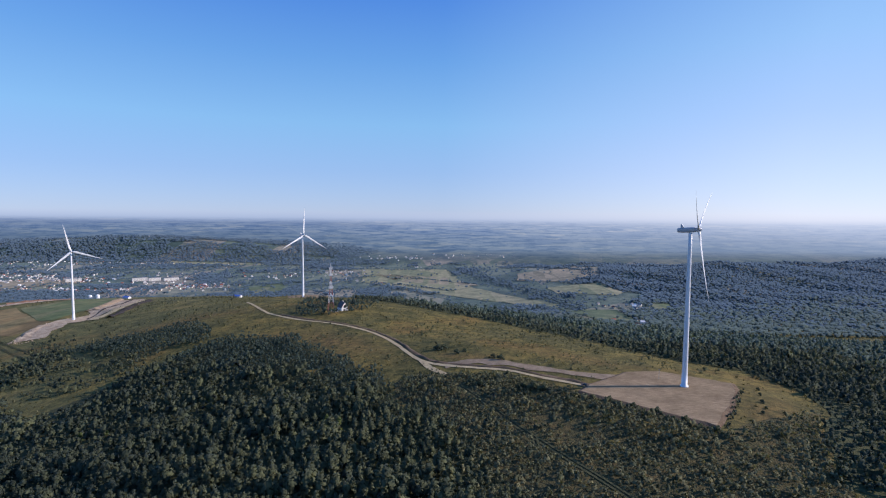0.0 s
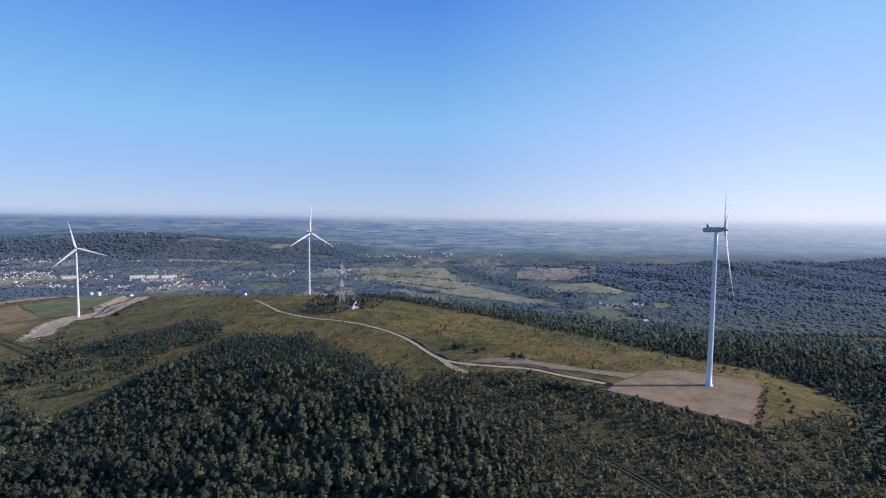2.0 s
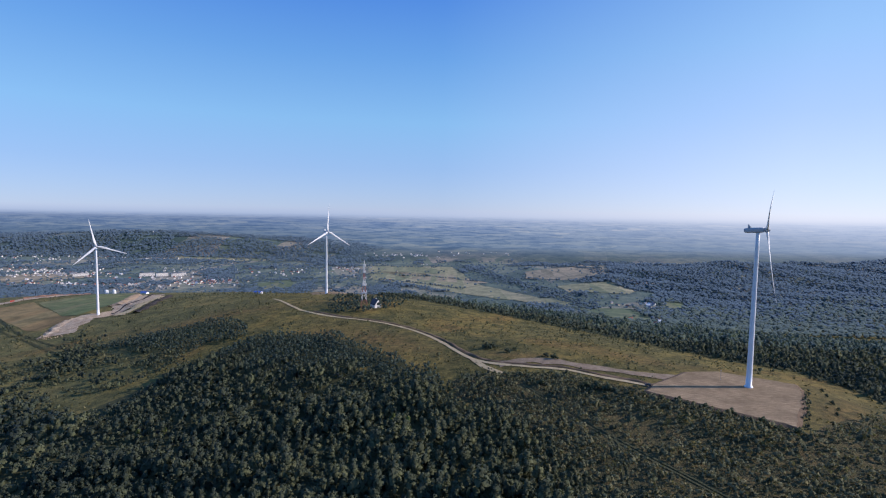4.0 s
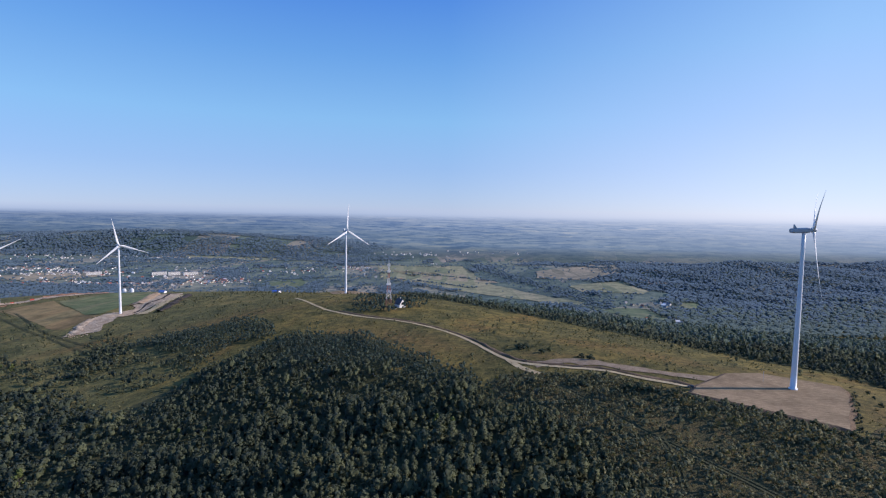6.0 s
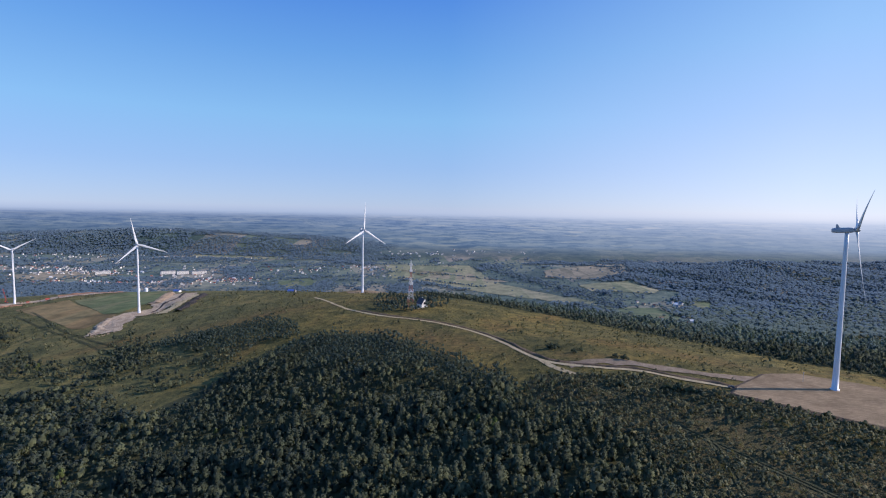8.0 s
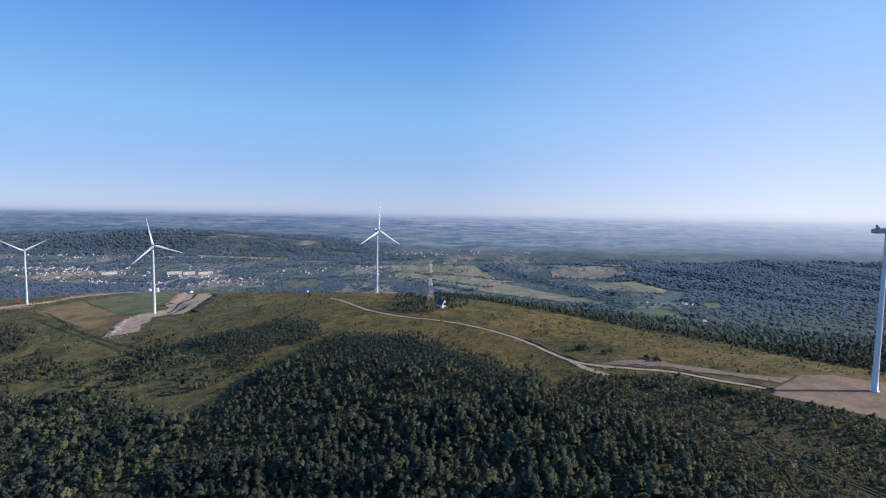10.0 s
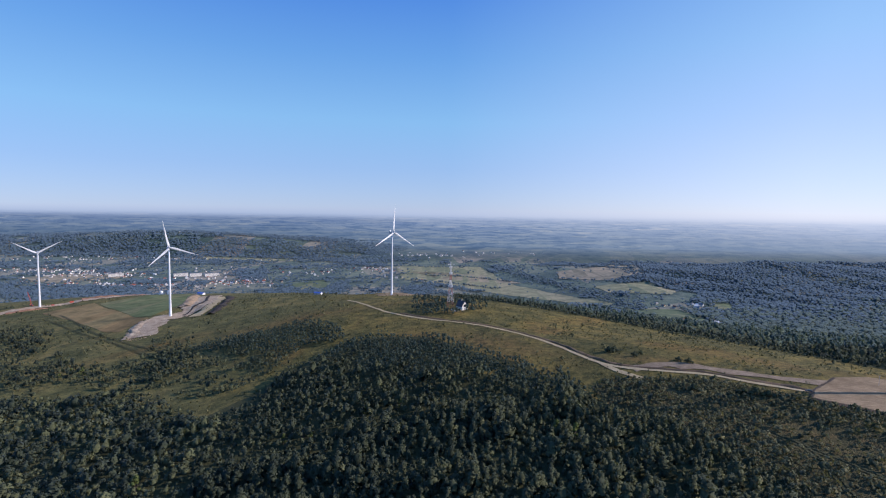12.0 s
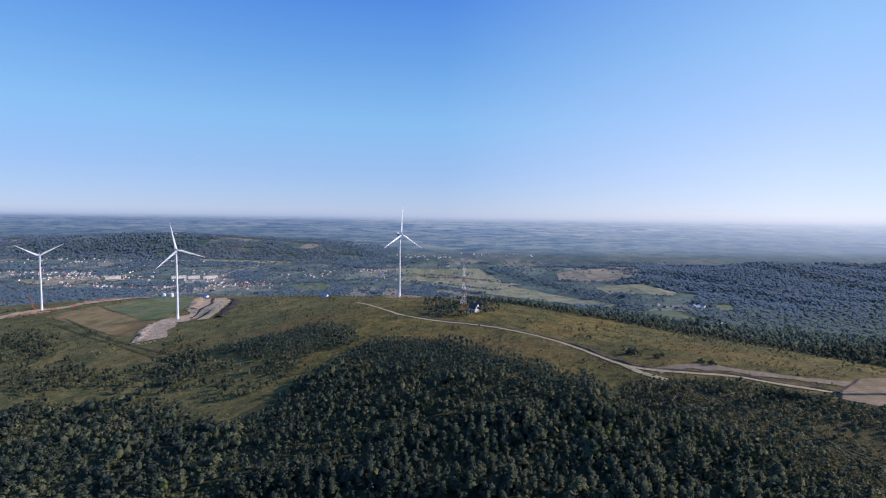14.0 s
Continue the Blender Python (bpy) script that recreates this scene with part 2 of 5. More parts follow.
def ground_material():
    m, t, b = material("rough_grassland", 0.95, spec=0.1)
    geo = t.nodes.new("ShaderNodeNewGeometry").outputs["Position"]
    zone = t.nodes.new("ShaderNodeAttribute")
    zone.attribute_name = "valley"
    broad = ramp(t, noise_at(t, 0.011, 6, 0.6), [(0.34, (0.058, 0.066, 0.030)), (0.45, (0.115, 0.110, 0.046)), (0.54, (0.205, 0.165, 0.054)), (0.64, (0.205, 0.125, 0.046))])
    tuft = ramp(t, noise_at(t, 0.22, 8, 0.8), [(0.40, (0.03, 0.038, 0.016)), (0.50, (0.14, 0.130, 0.042)), (0.66, (0.32, 0.255, 0.075))])
    hill = mix(t, 0.52, broad, tuft)
    hill = mix(t, 1.0, hill, ramp(t, noise_at(t, 0.06, 6, 0.7), [(0.40, (0.50, 0.52, 0.52)), (0.58, (1.02, 0.92, 0.86))]), "MULTIPLY")
    # lusher, greener grass on the western side; the tone also stands for slope shade
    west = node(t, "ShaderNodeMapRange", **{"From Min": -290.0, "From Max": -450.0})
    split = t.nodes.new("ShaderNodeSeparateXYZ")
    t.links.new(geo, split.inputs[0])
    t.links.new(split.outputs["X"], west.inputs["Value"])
    west_tone = ramp(t, noise_at(t, 0.018, 6, 0.65), [(0.36, (0.062, 0.068, 0.032)), (0.50, (0.118, 0.112, 0.050)), (0.66, (0.200, 0.155, 0.064))])
    west_tone = mix(t, 1.0, mix(t, 0.35, west_tone, tuft), ramp(t, noise_at(t, 0.05, 7, 0.7), [(0.40, (0.62, 0.66, 0.66)), (0.60, (1.16, 1.12, 1.06))]), "MULTIPLY")
    hill = mix(t, west.outputs[0], hill, west_tone)
    dry = t.nodes.new("ShaderNodeAttribute")
    dry.attribute_name = "rust"
    bracken = ramp(t, noise_at(t, 0.16, 8, 0.78), [(0.38, (0.052, 0.044, 0.020)), (0.50, (0.150, 0.098, 0.036)), (0.66, (0.260, 0.172, 0.060))])
    hill = mix(t, mix(t, 1.0, dry.outputs["Color"], ramp(t, noise_at(t, 0.05, 6, 0.7), [(0.36, (0.2, 0.2, 0.2)), (0.56, (1, 1, 1))]), "MULTIPLY"), hill, bracken)
    # the valley: a patchwork of narrow fields with hedges and scrub, tones lifted towards haze
    squash = t.nodes.new("ShaderNodeMapping")
    squash.inputs["Rotation"].default_value = (0, 0, 0.5)
    squash.inputs["Scale"].default_value = (0.0042, 0.0018, 0)
    t.links.new(geo, squash.inputs["Vector"])
    cell = node(t, "ShaderNodeTexVoronoi", Scale=1.0)
    t.links.new(squash.outputs[0], cell.inputs["Vector"])
    pick = t.nodes.new("ShaderNodeSeparateColor")
    t.links.new(cell.outputs["Color"], pick.inputs[0])
    fields = ramp(t, pick.outputs[0], [(0.0, (0.065, 0.09, 0.05)), (0.35, (0.10, 0.12, 0.066)), (0.6, (0.145, 0.145, 0.082)), (0.8, (0.21, 0.18, 0.112)), (1.0, (0.25, 0.20, 0.14))])
    scrub = ramp(t, noise_at(t, 0.0045, 8, 0.7), [(0.46, (1.25, 1.25, 1.25)), (0.54, (0.55, 0.68, 0.70))])
    fields = mix(t, 1.0, mix(t, 1.0, fields, scrub, "MULTIPLY"), ramp(t, noise_at(t, 0.03, 8, 0.75), [(0.40, (0.55, 0.62, 0.64)), (0.58, (1.02, 1.0, 0.98))]), "MULTIPLY")
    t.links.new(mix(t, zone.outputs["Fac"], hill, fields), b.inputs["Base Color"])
    # blue sheen painted on the valley meadows in place of distance haze
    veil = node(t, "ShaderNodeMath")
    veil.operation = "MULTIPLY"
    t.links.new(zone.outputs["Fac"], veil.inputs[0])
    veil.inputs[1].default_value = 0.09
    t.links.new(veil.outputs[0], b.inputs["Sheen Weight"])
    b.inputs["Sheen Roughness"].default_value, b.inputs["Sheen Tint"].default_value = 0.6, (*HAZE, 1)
    bump(t, b, noise_at(t, 0.45, 6, 0.7), 0.6, 1.2)
    return m


ground_mat = ground_material()

# ---- lie of the land ----
GRID_X = np.array([-1500, -1050, -750, -500, -300, -120, 60, 220, 420, 800, 1400.0])
GRID_Y = np.array([0, 260, 420, 520, 640, 780, 950, 1250, 1500.0])
RELIEF = np.array([
    (-152, -126, -111, -90, -61, -38, -27, -27, -35, -61, -112),
    (-135, -116, -103, -89, -70, -34, -15, -2, -17, -50, -100),
    (-124, -108, -97, -83, -54, -29, 0, -3, -17, -45, -95),
    (-118, -104, -91, -78, -48, -10, 3, -12, -22, -46, -94),
    (-111, -100, -85, -63, -26, -8, -19, -23, -32, -53, -97),
    (-106, -100, -79, -47, -13, -4, -21, -38, -58, -82, -105),
    (-106, -101, -65, -34, -25, -27, -53, -74, -95, -112, -114),
    (-133, -89, -77, -74, -83, -89, -122, -130, -139, -137, -121),
    (-193, -170, -153, -152, -155, -154, -147, -141, -147, -144, -120),
], float)
# broad hills: middle x, y, reach along x, y, height
HILLS = ((-2150, 3600, 1000, 280, 92), (1250, 2260, 480, 230, 50), (2300, 2500, 700, 260, 56))
# levelled building sites: x, y, level, inner and outer radius
SITES = ((166, 372, -1.5, 62, 95), (-268, 984, -33, 22, 70), (-640, 886, -60.5, 22, 60), (-1055, 1118, -95, 30, 80), (-150, 724, -7.5, 20, 50))


RIM = 40.0  # far ground level, raised to fit the camera's horizon, where haze swallows it


def ease(a, b, x):
    t = np.clip((x - a) / (b - a), 0, 1)
    return t * t * (3 - 2 * t)


def near_weight(x, y):
    return (1 - ease(1300, 1650, y)) * (1 - ease(1450, 1900, np.abs(x))) * ease(-900, -100, y)


def height(x, y):
    x, y = np.atleast_1d(np.asarray(x, float)), np.atleast_1d(np.asarray(y, float))
    near = np.zeros_like(x)
    for dx in (-40, 0, 40):
        for dy in (-40, 0, 40):
            xx, yy = np.clip(x + dx, GRID_X[0], GRID_X[-1]), np.clip(y + dy, GRID_Y[0], GRID_Y[-1])
            i = np.clip(np.searchsorted(GRID_X, xx) - 1, 0, len(GRID_X) - 2)
            j = np.clip(np.searchsorted(GRID_Y, yy) - 1, 0, len(GRID_Y) - 2)
            u, v = (xx - GRID_X[i]) / (GRID_X[i + 1] - GRID_X[i]), (yy - GRID_Y[j]) / (GRID_Y[j + 1] - GRID_Y[j])
            near += (RELIEF[j, i] * (1 - u) * (1 - v) + RELIEF[j, i + 1] * u * (1 - v) + RELIEF[j + 1, i] * (1 - u) * v + RELIEF[j + 1, i + 1] * u * v) / 9
    d = np.maximum(np.abs(y), 0.947 * np.abs(x))
    floor = -198 + 52 * ease(0, 700, x) * (1 - ease(2500, 3300, y))
    far = floor + (RIM - floor) * np.clip((d - 3284) / 1546, 0, 1)
    for cx, cy, rx, ry, h in HILLS:
        far = far + h * np.exp(-((x - cx) / rx) ** 2 - ((y - cy) / ry) ** 2)
    folds = np.sin(x * 0.0135 + 0.8 * np.sin(y * 0.006)) * np.sin(y * 0.011 + x * 0.004) + 0.5 * np.sin(x * 0.027 + y * 0.019)
    far = far + 9 * folds * ease(450, 800, x) * (1 - ease(2700, 3100, y))
    w = near_weight(x, y)
    z = near * w + far * (1 - w)
    for sx, sy, level, r0, r1 in SITES:
        k = 1 - ease(r0, r1, np.hypot(x - sx, y - sy))
        z = z * (1 - k) + level * k
    return z


def ground_z(x, y):
    return float(height(x, y)[0])


def mesh_from(name, verts, faces, mats, smooth=False):
    """A mesh from arrays: verts (n, 3), faces (m, k) with k corners each."""
    verts, faces = np.asarray(verts, np.float32), np.asarray(faces, np.int32)
    me = bpy.data.meshes.new(name)
    me.vertices.add(len(verts))
    me.vertices.foreach_set("co", verts.ravel())
    k = faces.shape[1]
    me.loops.add(faces.size)
    me.loops.foreach_set("vertex_index", faces.ravel())
    me.polygons.add(len(faces))
    me.polygons.foreach_set("loop_start", np.arange(0, faces.size, k, dtype=np.int32))
    me.polygons.foreach_set("use_smooth", np.full(len(faces), smooth))
    for m in mats if isinstance(mats, (list, tuple)) else [mats]:
        me.materials.append(m)
    me.update(calc_edges=True)
    return me


def stretch(lo, hi, step, end_lo, end_hi, grow):
    """Coordinates with an even step between lo and hi and growing steps outside."""
    mid = list(np.arange(lo, hi + step, step))
    for end, sign in ((end_lo, -1), (end_hi, 1)):
        s, at = step, mid[0] if sign < 0 else mid[-1]
        out = []
        while (end - at) * sign > s:
            s *= grow
            at += sign * s
            out.append(at)
        out[-1] = end
        mid = out[::-1] + mid if sign < 0 else mid + out
    return np.array(mid)


gx, gy = stretch(-1150, 560, 10, -5200, 5200, 1.035), stretch(180, 1300, 10, -4700, 4850, 1.025)
GX, GY = np.meshgrid(gx, gy)
GZ = height(GX.ravel(), GY.ravel())
ids = np.arange(GX.size).reshape(GX.shape)
quads = np.stack([ids[:-1, :-1], ids[:-1, 1:], ids[1:, 1:], ids[1:, :-1]], -1).reshape(-1, 4)
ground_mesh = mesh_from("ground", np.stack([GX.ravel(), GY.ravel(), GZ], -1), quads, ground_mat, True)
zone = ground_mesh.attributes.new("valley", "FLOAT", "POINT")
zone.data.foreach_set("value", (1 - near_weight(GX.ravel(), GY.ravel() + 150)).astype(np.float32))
# where the grass has dried to rust: middle x, y, reach, turn of the long side
rust = np.zeros(GX.size)
for cx, cy, long, short, turn in ((-120, 560, 95, 24, -0.75), (-30, 402, 26, 16, 0.4), (220, 320, 60, 26, 1.2), (-380, 740, 120, 22, 0.25), (60, 330, 60, 22, 1.0), (20, 470, 40, 12, -0.4), (-560, 700, 80, 18, 0.6), (120, 470, 70, 14, -0.6)):
    u, v = (GX.ravel() - cx) * math.cos(turn) + (GY.ravel() - cy) * math.sin(turn), (GY.ravel() - cy) * math.cos(turn) - (GX.ravel() - cx) * math.sin(turn)
    rust = np.maximum(rust, np.exp(-(u / long) ** 2 - (v / short) ** 2))
ground_mesh.attributes.new("rust", "FLOAT", "POINT").data.foreach_set("value", rust.astype(np.float32))
tagged(new("ground", ground_mesh), "rolling olive and brown grassland falling to a wide valley", "ground", kind="structure")


# the hazy plain and horizon beyond: a plain backdrop that closes the land all round
m, t, b = material("hazy_distance", 1.0, spec=0.0)
t.nodes.remove(b)
pos = t.nodes.new("ShaderNodeNewGeometry").outputs["Position"]
axes = t.nodes.new("ShaderNodeSeparateXYZ")
t.links.new(pos, axes.inputs[0])
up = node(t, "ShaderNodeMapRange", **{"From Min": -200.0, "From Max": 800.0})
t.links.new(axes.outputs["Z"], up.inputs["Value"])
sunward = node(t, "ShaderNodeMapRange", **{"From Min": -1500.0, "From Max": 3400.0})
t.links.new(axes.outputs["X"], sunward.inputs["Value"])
flat = t.nodes.new("ShaderNodeMapping")
flat.inputs["Rotation"].default_value = (0, 0, 0.06)
flat.inputs["Scale"].default_value = (0.0062, 0.019, 0)
t.links.new(pos, flat.inputs["Vector"])
parcel = node(t, "ShaderNodeTexVoronoi", Scale=1.0)
t.links.new(flat.outputs[0], parcel.inputs["Vector"])
pick = t.nodes.new("ShaderNodeSeparateColor")
t.links.new(parcel.outputs["Color"], pick.inputs[0])
bands = ramp(t, pick.outputs[0], [(0.0, (0.80, 0.87, 0.95)), (0.5, (0.95, 0.98, 1.0)), (0.85, (1.10, 1.07, 1.01)), (1.0, (1.36, 1.22, 1.06))])
belts = ramp(t, noise_at(t, 0.9, 9, 0.72, flat.outputs[0]), [(0.455, (0.62, 0.72, 0.83)), (0.495, (1.0, 1.0, 1.0))])
ridges = ramp(t, noise_at(t, 0.22, 3, 0.5, flat.outputs[0]), [(0.40, (0.84, 0.89, 0.95)), (0.56, (1.04, 1.03, 1.02))])
grit = t.nodes.new("ShaderNodeMapping")
grit.inputs["Scale"].default_value = (0.010, 0.030, 0)
t.links.new(pos, grit.inputs["Vector"])
copses = ramp(t, noise_at(t, 1.0, 8, 0.75, grit.outputs[0]), [(0.38, (0.84, 0.89, 0.94)), (0.50, (0.99, 1.0, 1.0)), (0.66, (1.06, 1.05, 1.03))])
bands = mix(t, 1.0, mix(t, 1.0, mix(t, 1.0, bands, belts, "MULTIPLY"), ridges, "MULTIPLY"), copses, "MULTIPLY")
# haze painted as glow: paler up the plain and towards the sun
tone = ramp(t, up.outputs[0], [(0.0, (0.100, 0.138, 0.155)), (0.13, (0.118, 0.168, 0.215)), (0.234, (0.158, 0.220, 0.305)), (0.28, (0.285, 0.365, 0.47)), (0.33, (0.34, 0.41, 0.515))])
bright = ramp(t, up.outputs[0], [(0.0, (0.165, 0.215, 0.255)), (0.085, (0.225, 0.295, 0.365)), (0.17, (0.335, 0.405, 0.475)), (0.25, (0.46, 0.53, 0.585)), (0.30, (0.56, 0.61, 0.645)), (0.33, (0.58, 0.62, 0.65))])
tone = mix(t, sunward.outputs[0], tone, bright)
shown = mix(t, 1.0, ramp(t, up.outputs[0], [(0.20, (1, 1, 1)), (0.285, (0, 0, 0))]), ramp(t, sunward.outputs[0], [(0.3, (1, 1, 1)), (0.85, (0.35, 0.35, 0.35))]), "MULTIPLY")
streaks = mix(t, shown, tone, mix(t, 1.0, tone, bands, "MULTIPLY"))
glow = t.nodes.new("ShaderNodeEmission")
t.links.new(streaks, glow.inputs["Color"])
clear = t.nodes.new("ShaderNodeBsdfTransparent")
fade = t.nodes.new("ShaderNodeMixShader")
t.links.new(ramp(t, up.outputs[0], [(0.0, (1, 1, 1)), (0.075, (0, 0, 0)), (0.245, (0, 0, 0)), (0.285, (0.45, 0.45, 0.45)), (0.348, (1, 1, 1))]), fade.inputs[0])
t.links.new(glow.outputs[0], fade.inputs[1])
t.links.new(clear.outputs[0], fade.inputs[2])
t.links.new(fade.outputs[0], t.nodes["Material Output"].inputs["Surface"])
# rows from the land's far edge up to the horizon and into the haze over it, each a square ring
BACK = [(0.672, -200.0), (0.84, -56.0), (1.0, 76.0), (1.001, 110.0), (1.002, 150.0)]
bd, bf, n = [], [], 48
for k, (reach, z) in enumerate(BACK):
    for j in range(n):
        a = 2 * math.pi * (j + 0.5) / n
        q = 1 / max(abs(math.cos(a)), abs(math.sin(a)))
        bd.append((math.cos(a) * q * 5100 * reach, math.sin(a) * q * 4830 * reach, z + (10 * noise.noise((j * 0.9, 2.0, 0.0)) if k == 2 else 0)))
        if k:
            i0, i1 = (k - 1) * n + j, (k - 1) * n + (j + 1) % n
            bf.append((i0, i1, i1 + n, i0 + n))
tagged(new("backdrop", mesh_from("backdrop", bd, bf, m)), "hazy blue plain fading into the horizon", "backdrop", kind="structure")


def part(name, bm, mat, parent=None, label="", smooth=False):
    me = bpy.data.meshes.new(name)
    bm.to_mesh(me)
    bm.free()
    for m in mat if isinstance(mat, (list, tuple)) else [mat]:
        me.materials.append(m)
    if smooth:
        me.polygons.foreach_set("use_smooth", np.ones(len(me.polygons), bool))
    ob = new(name, me)
    ob.parent = parent
    if label:
        tagged(ob, label)
    return ob


def thing(name, label, category, m=Matrix(), group="", kind=""):
    ob = new(name)
    ob.matrix_basis = m
    return tagged(ob, label, category, group, kind)


def box(bm, x0, y0, z0, x1, y1, z1, bevel=0.0):
    made = bmesh.ops.create_cube(bm, size=1.0)["verts"]
    bmesh.ops.transform(bm, matrix=Matrix.Translation(((x0 + x1) / 2, (y0 + y1) / 2, (z0 + z1) / 2)) @ Matrix.Diagonal((x1 - x0, y1 - y0, z1 - z0, 1)), verts=made)
    if bevel:
        edges = list({e for v in made for e in v.link_edges})
        bmesh.ops.bevel(bm, geom=edges, offset=bevel, segments=2, affect="EDGES")
    return bm


def rings(sections, closed_ends=True):
    """A skin over rings of equal count."""
    bm = bmesh.new()
    rows = [[bm.verts.new(p) for p in ring] for ring in sections]
    n = len(rows[0])
    for a, b in zip(rows, rows[1:]):
        for k in range(n):
            bm.faces.new((a[k], a[(k + 1) % n], b[(k + 1) % n], b[k]))
    if closed_ends:
        bm.faces.new(rows[0][::-1])
        bm.faces.new(rows[-1])
    bmesh.ops.recalc_face_normals(bm, faces=bm.faces)
    return bm


def circle(r, z, n=24, x=0.0, y=0.0):
    return [(x + r * math.cos(2 * math.pi * k / n), y + r * math.sin(2 * math.pi * k / n), z) for k in range(n)]


def strut(bm, a, b, r, n=4):
    a, b = Vector(a), Vector(b)
    q = (b - a).to_track_quat("Z", "Y").to_matrix()
    lo = [bm.verts.new(a + q @ Vector((r * math.cos(2 * math.pi * k / n), r * math.sin(2 * math.pi * k / n), 0))) for k in range(n)]
    hi = [bm.verts.new(b + q @ Vector((r * math.cos(2 * math.pi * k / n), r * math.sin(2 * math.pi * k / n), 0))) for k in range(n)]
    for k in range(n):
        bm.faces.new((lo[k], lo[(k + 1) % n], hi[(k + 1) % n], hi[k]))
    bm.faces.new(lo[::-1])
    bm.faces.new(hi)


def drape(name, outline, mat, lift, step, label, category, ragged=0.0):
    """A sheet of ground cover that follows the land within an outline in plan."""
    pts = []
    for (ax, ay), (bx, by) in zip(outline, outline[1:] + outline[:1]):
        n = max(1, int(math.hypot(bx - ax, by - ay) / step))
        for k in range(n):
            x, y = ax + (bx - ax) * k / n, ay + (by - ay) * k / n
            o = noise.noise_vector((x * 0.05, y * 0.05, 3.0)) * ragged
            pts.append((x + o.x, y + o.y, 0))
    bm = bmesh.new()
    bm.faces.new([bm.verts.new(p) for p in pts])
    bm.normal_update()
    bmesh.ops.triangulate(bm, faces=bm.faces, ngon_method="EAR_CLIP")
    xs, ys = [p[0] for p in pts], [p[1] for p in pts]
    for axis, lo, hi in ((0, min(xs), max(xs)), (1, min(ys), max(ys))):
        for c in np.arange(lo + step, hi, step):
            co, no = (c, 0, 0) if axis == 0 else (0, c, 0), (1, 0, 0) if axis == 0 else (0, 1, 0)
            bmesh.ops.bisect_plane(bm, geom=bm.verts[:] + bm.edges[:] + bm.faces[:], plane_co=co, plane_no=no)
    zs = height([v.co.x for v in bm.verts], [v.co.y for v in bm.verts])
    for v, z in zip(bm.verts, zs):
        v.co.z = z + lift
    for f in bm.faces:
        if f.normal.z < 0:
            f.normal_flip()
    return tagged(part(name, bm, mat, smooth=True), label, category, kind="structure")


def spline(points, step):
    """Even points along a smooth line through the given plan points."""
    p = [Vector(q) for q in points]
    p = [2 * p[0] - p[1]] + p + [2 * p[-1] - p[-2]]
    out = []
    for a, b, c, d in zip(p, p[1:], p[2:], p[3:]):
        n = max(1, int((c - b).length / step))
        for k in range(n):
            t = k / n
            out.append(0.5 * (2 * b + (c - a) * t + (2 * a - 5 * b + 4 * c - d) * t * t + (3 * b - a - 3 * c + d) * t ** 3))
    return out + [p[-2]]


def strip(name, points, width, mat, lift, label, category, offset=0.0, hump=0.0, step=5.0, wobble=0.5):
    line = spline(points, step)
    n = len(line)
    verts, across = [], np.linspace(-0.5, 0.5, 5 if width < 12 else 11)
    for k, p in enumerate(line):
        t = (line[min(k + 1, n - 1)] - line[max(k - 1, 0)]).normalized()
        side = Vector((t.y, -t.x))
        w = width * (1 + min(wobble, 1) * 0.5 * noise.noise((p.x * 0.06, p.y * 0.06, offset)))
        for a in across:
            q = p + side * (offset + a * w + wobble * noise.noise((p.x * 0.11, p.y * 0.11, a)))
            bulge = hump * (1 - (2 * a) ** 2) * (0.6 + noise.noise((q.x * 0.09, q.y * 0.09, 5.0)))
            verts.append([q.x, q.y, lift + bulge])
    verts = np.array(verts)
    verts[:, 2] += height(verts[:, 0], verts[:, 1])
    m = len(across)
    faces = [(k * m + j, k * m + j + 1, (k + 1) * m + j + 1, (k + 1) * m + j) for k in range(n - 1) for j in range(m - 1)]
    return tagged(new(name, mesh_from(name, verts, faces, mat, True)), label, category, kind="structure")


# ---- ground cover, roads and building sites ----
ROAD = [(-327, 856), (-263, 748), (-231, 712), (-181, 672), (-130, 640), (-89, 602), (-57, 550), (-35, 502), (-20, 474), (1, 456), (24, 444), (53, 432), (83, 410), (112, 386)]
strip("road", ROAD, 4.0, road_mat, 0.45, "pale dirt track winding along the hill", "road")
strip("road", [(-20, 474), (-11, 454), (3, 434)], 5.0, road_mat, 0.4, "short pale dirt track forking downhill", "road")
strip("road", [(2, 455), (30, 458), (58, 447), (94, 427), (130, 412), (160, 405)], 13.0, trodden_mat, 0.4, "trampled brown earth track to the gravel pad", "road", wobble=3)
strip("soil_berm", [(x + 5, y + 3) for x, y in ROAD[2:]], 4.5, earth_mat, 0.3, "low berm of dug brown soil beside the track", "berm", hump=1.3, wobble=1.0)

PAD = [(103, 374), (114, 388), (154, 421), (181, 423), (225, 394), (217, 374), (171, 313)]
bm = bmesh.new()
rims = [[], [], []]
for (ax, ay), (bx, by) in zip(PAD, PAD[1:] + PAD[:1]):
    for k in range(14):
        x, y = ax + (bx - ax) * k / 14, ay + (by - ay) * k / 14
        o = noise.noise_vector((x * 0.09, y * 0.09, 0)) * 1.3 + noise.noise_vector((x * 0.4, y * 0.4, 0)) * 0.9
        out = Vector((x - 166, y - 372)).normalized()
        for rim, reach, z in zip(rims, (0.0, 1.2, 5.0 + o.z), (-0.1, -0.45, None)):
            px, py = x + o.x + out.x * reach, y + o.y + out.y * reach
            rim.append(bm.verts.new((px, py, ground_z(px, py) - 0.4 if z is None else z + 0.15 * o.z)))
face = bm.faces.new(rims[0])
bm.normal_update()
n = len(rims[0])
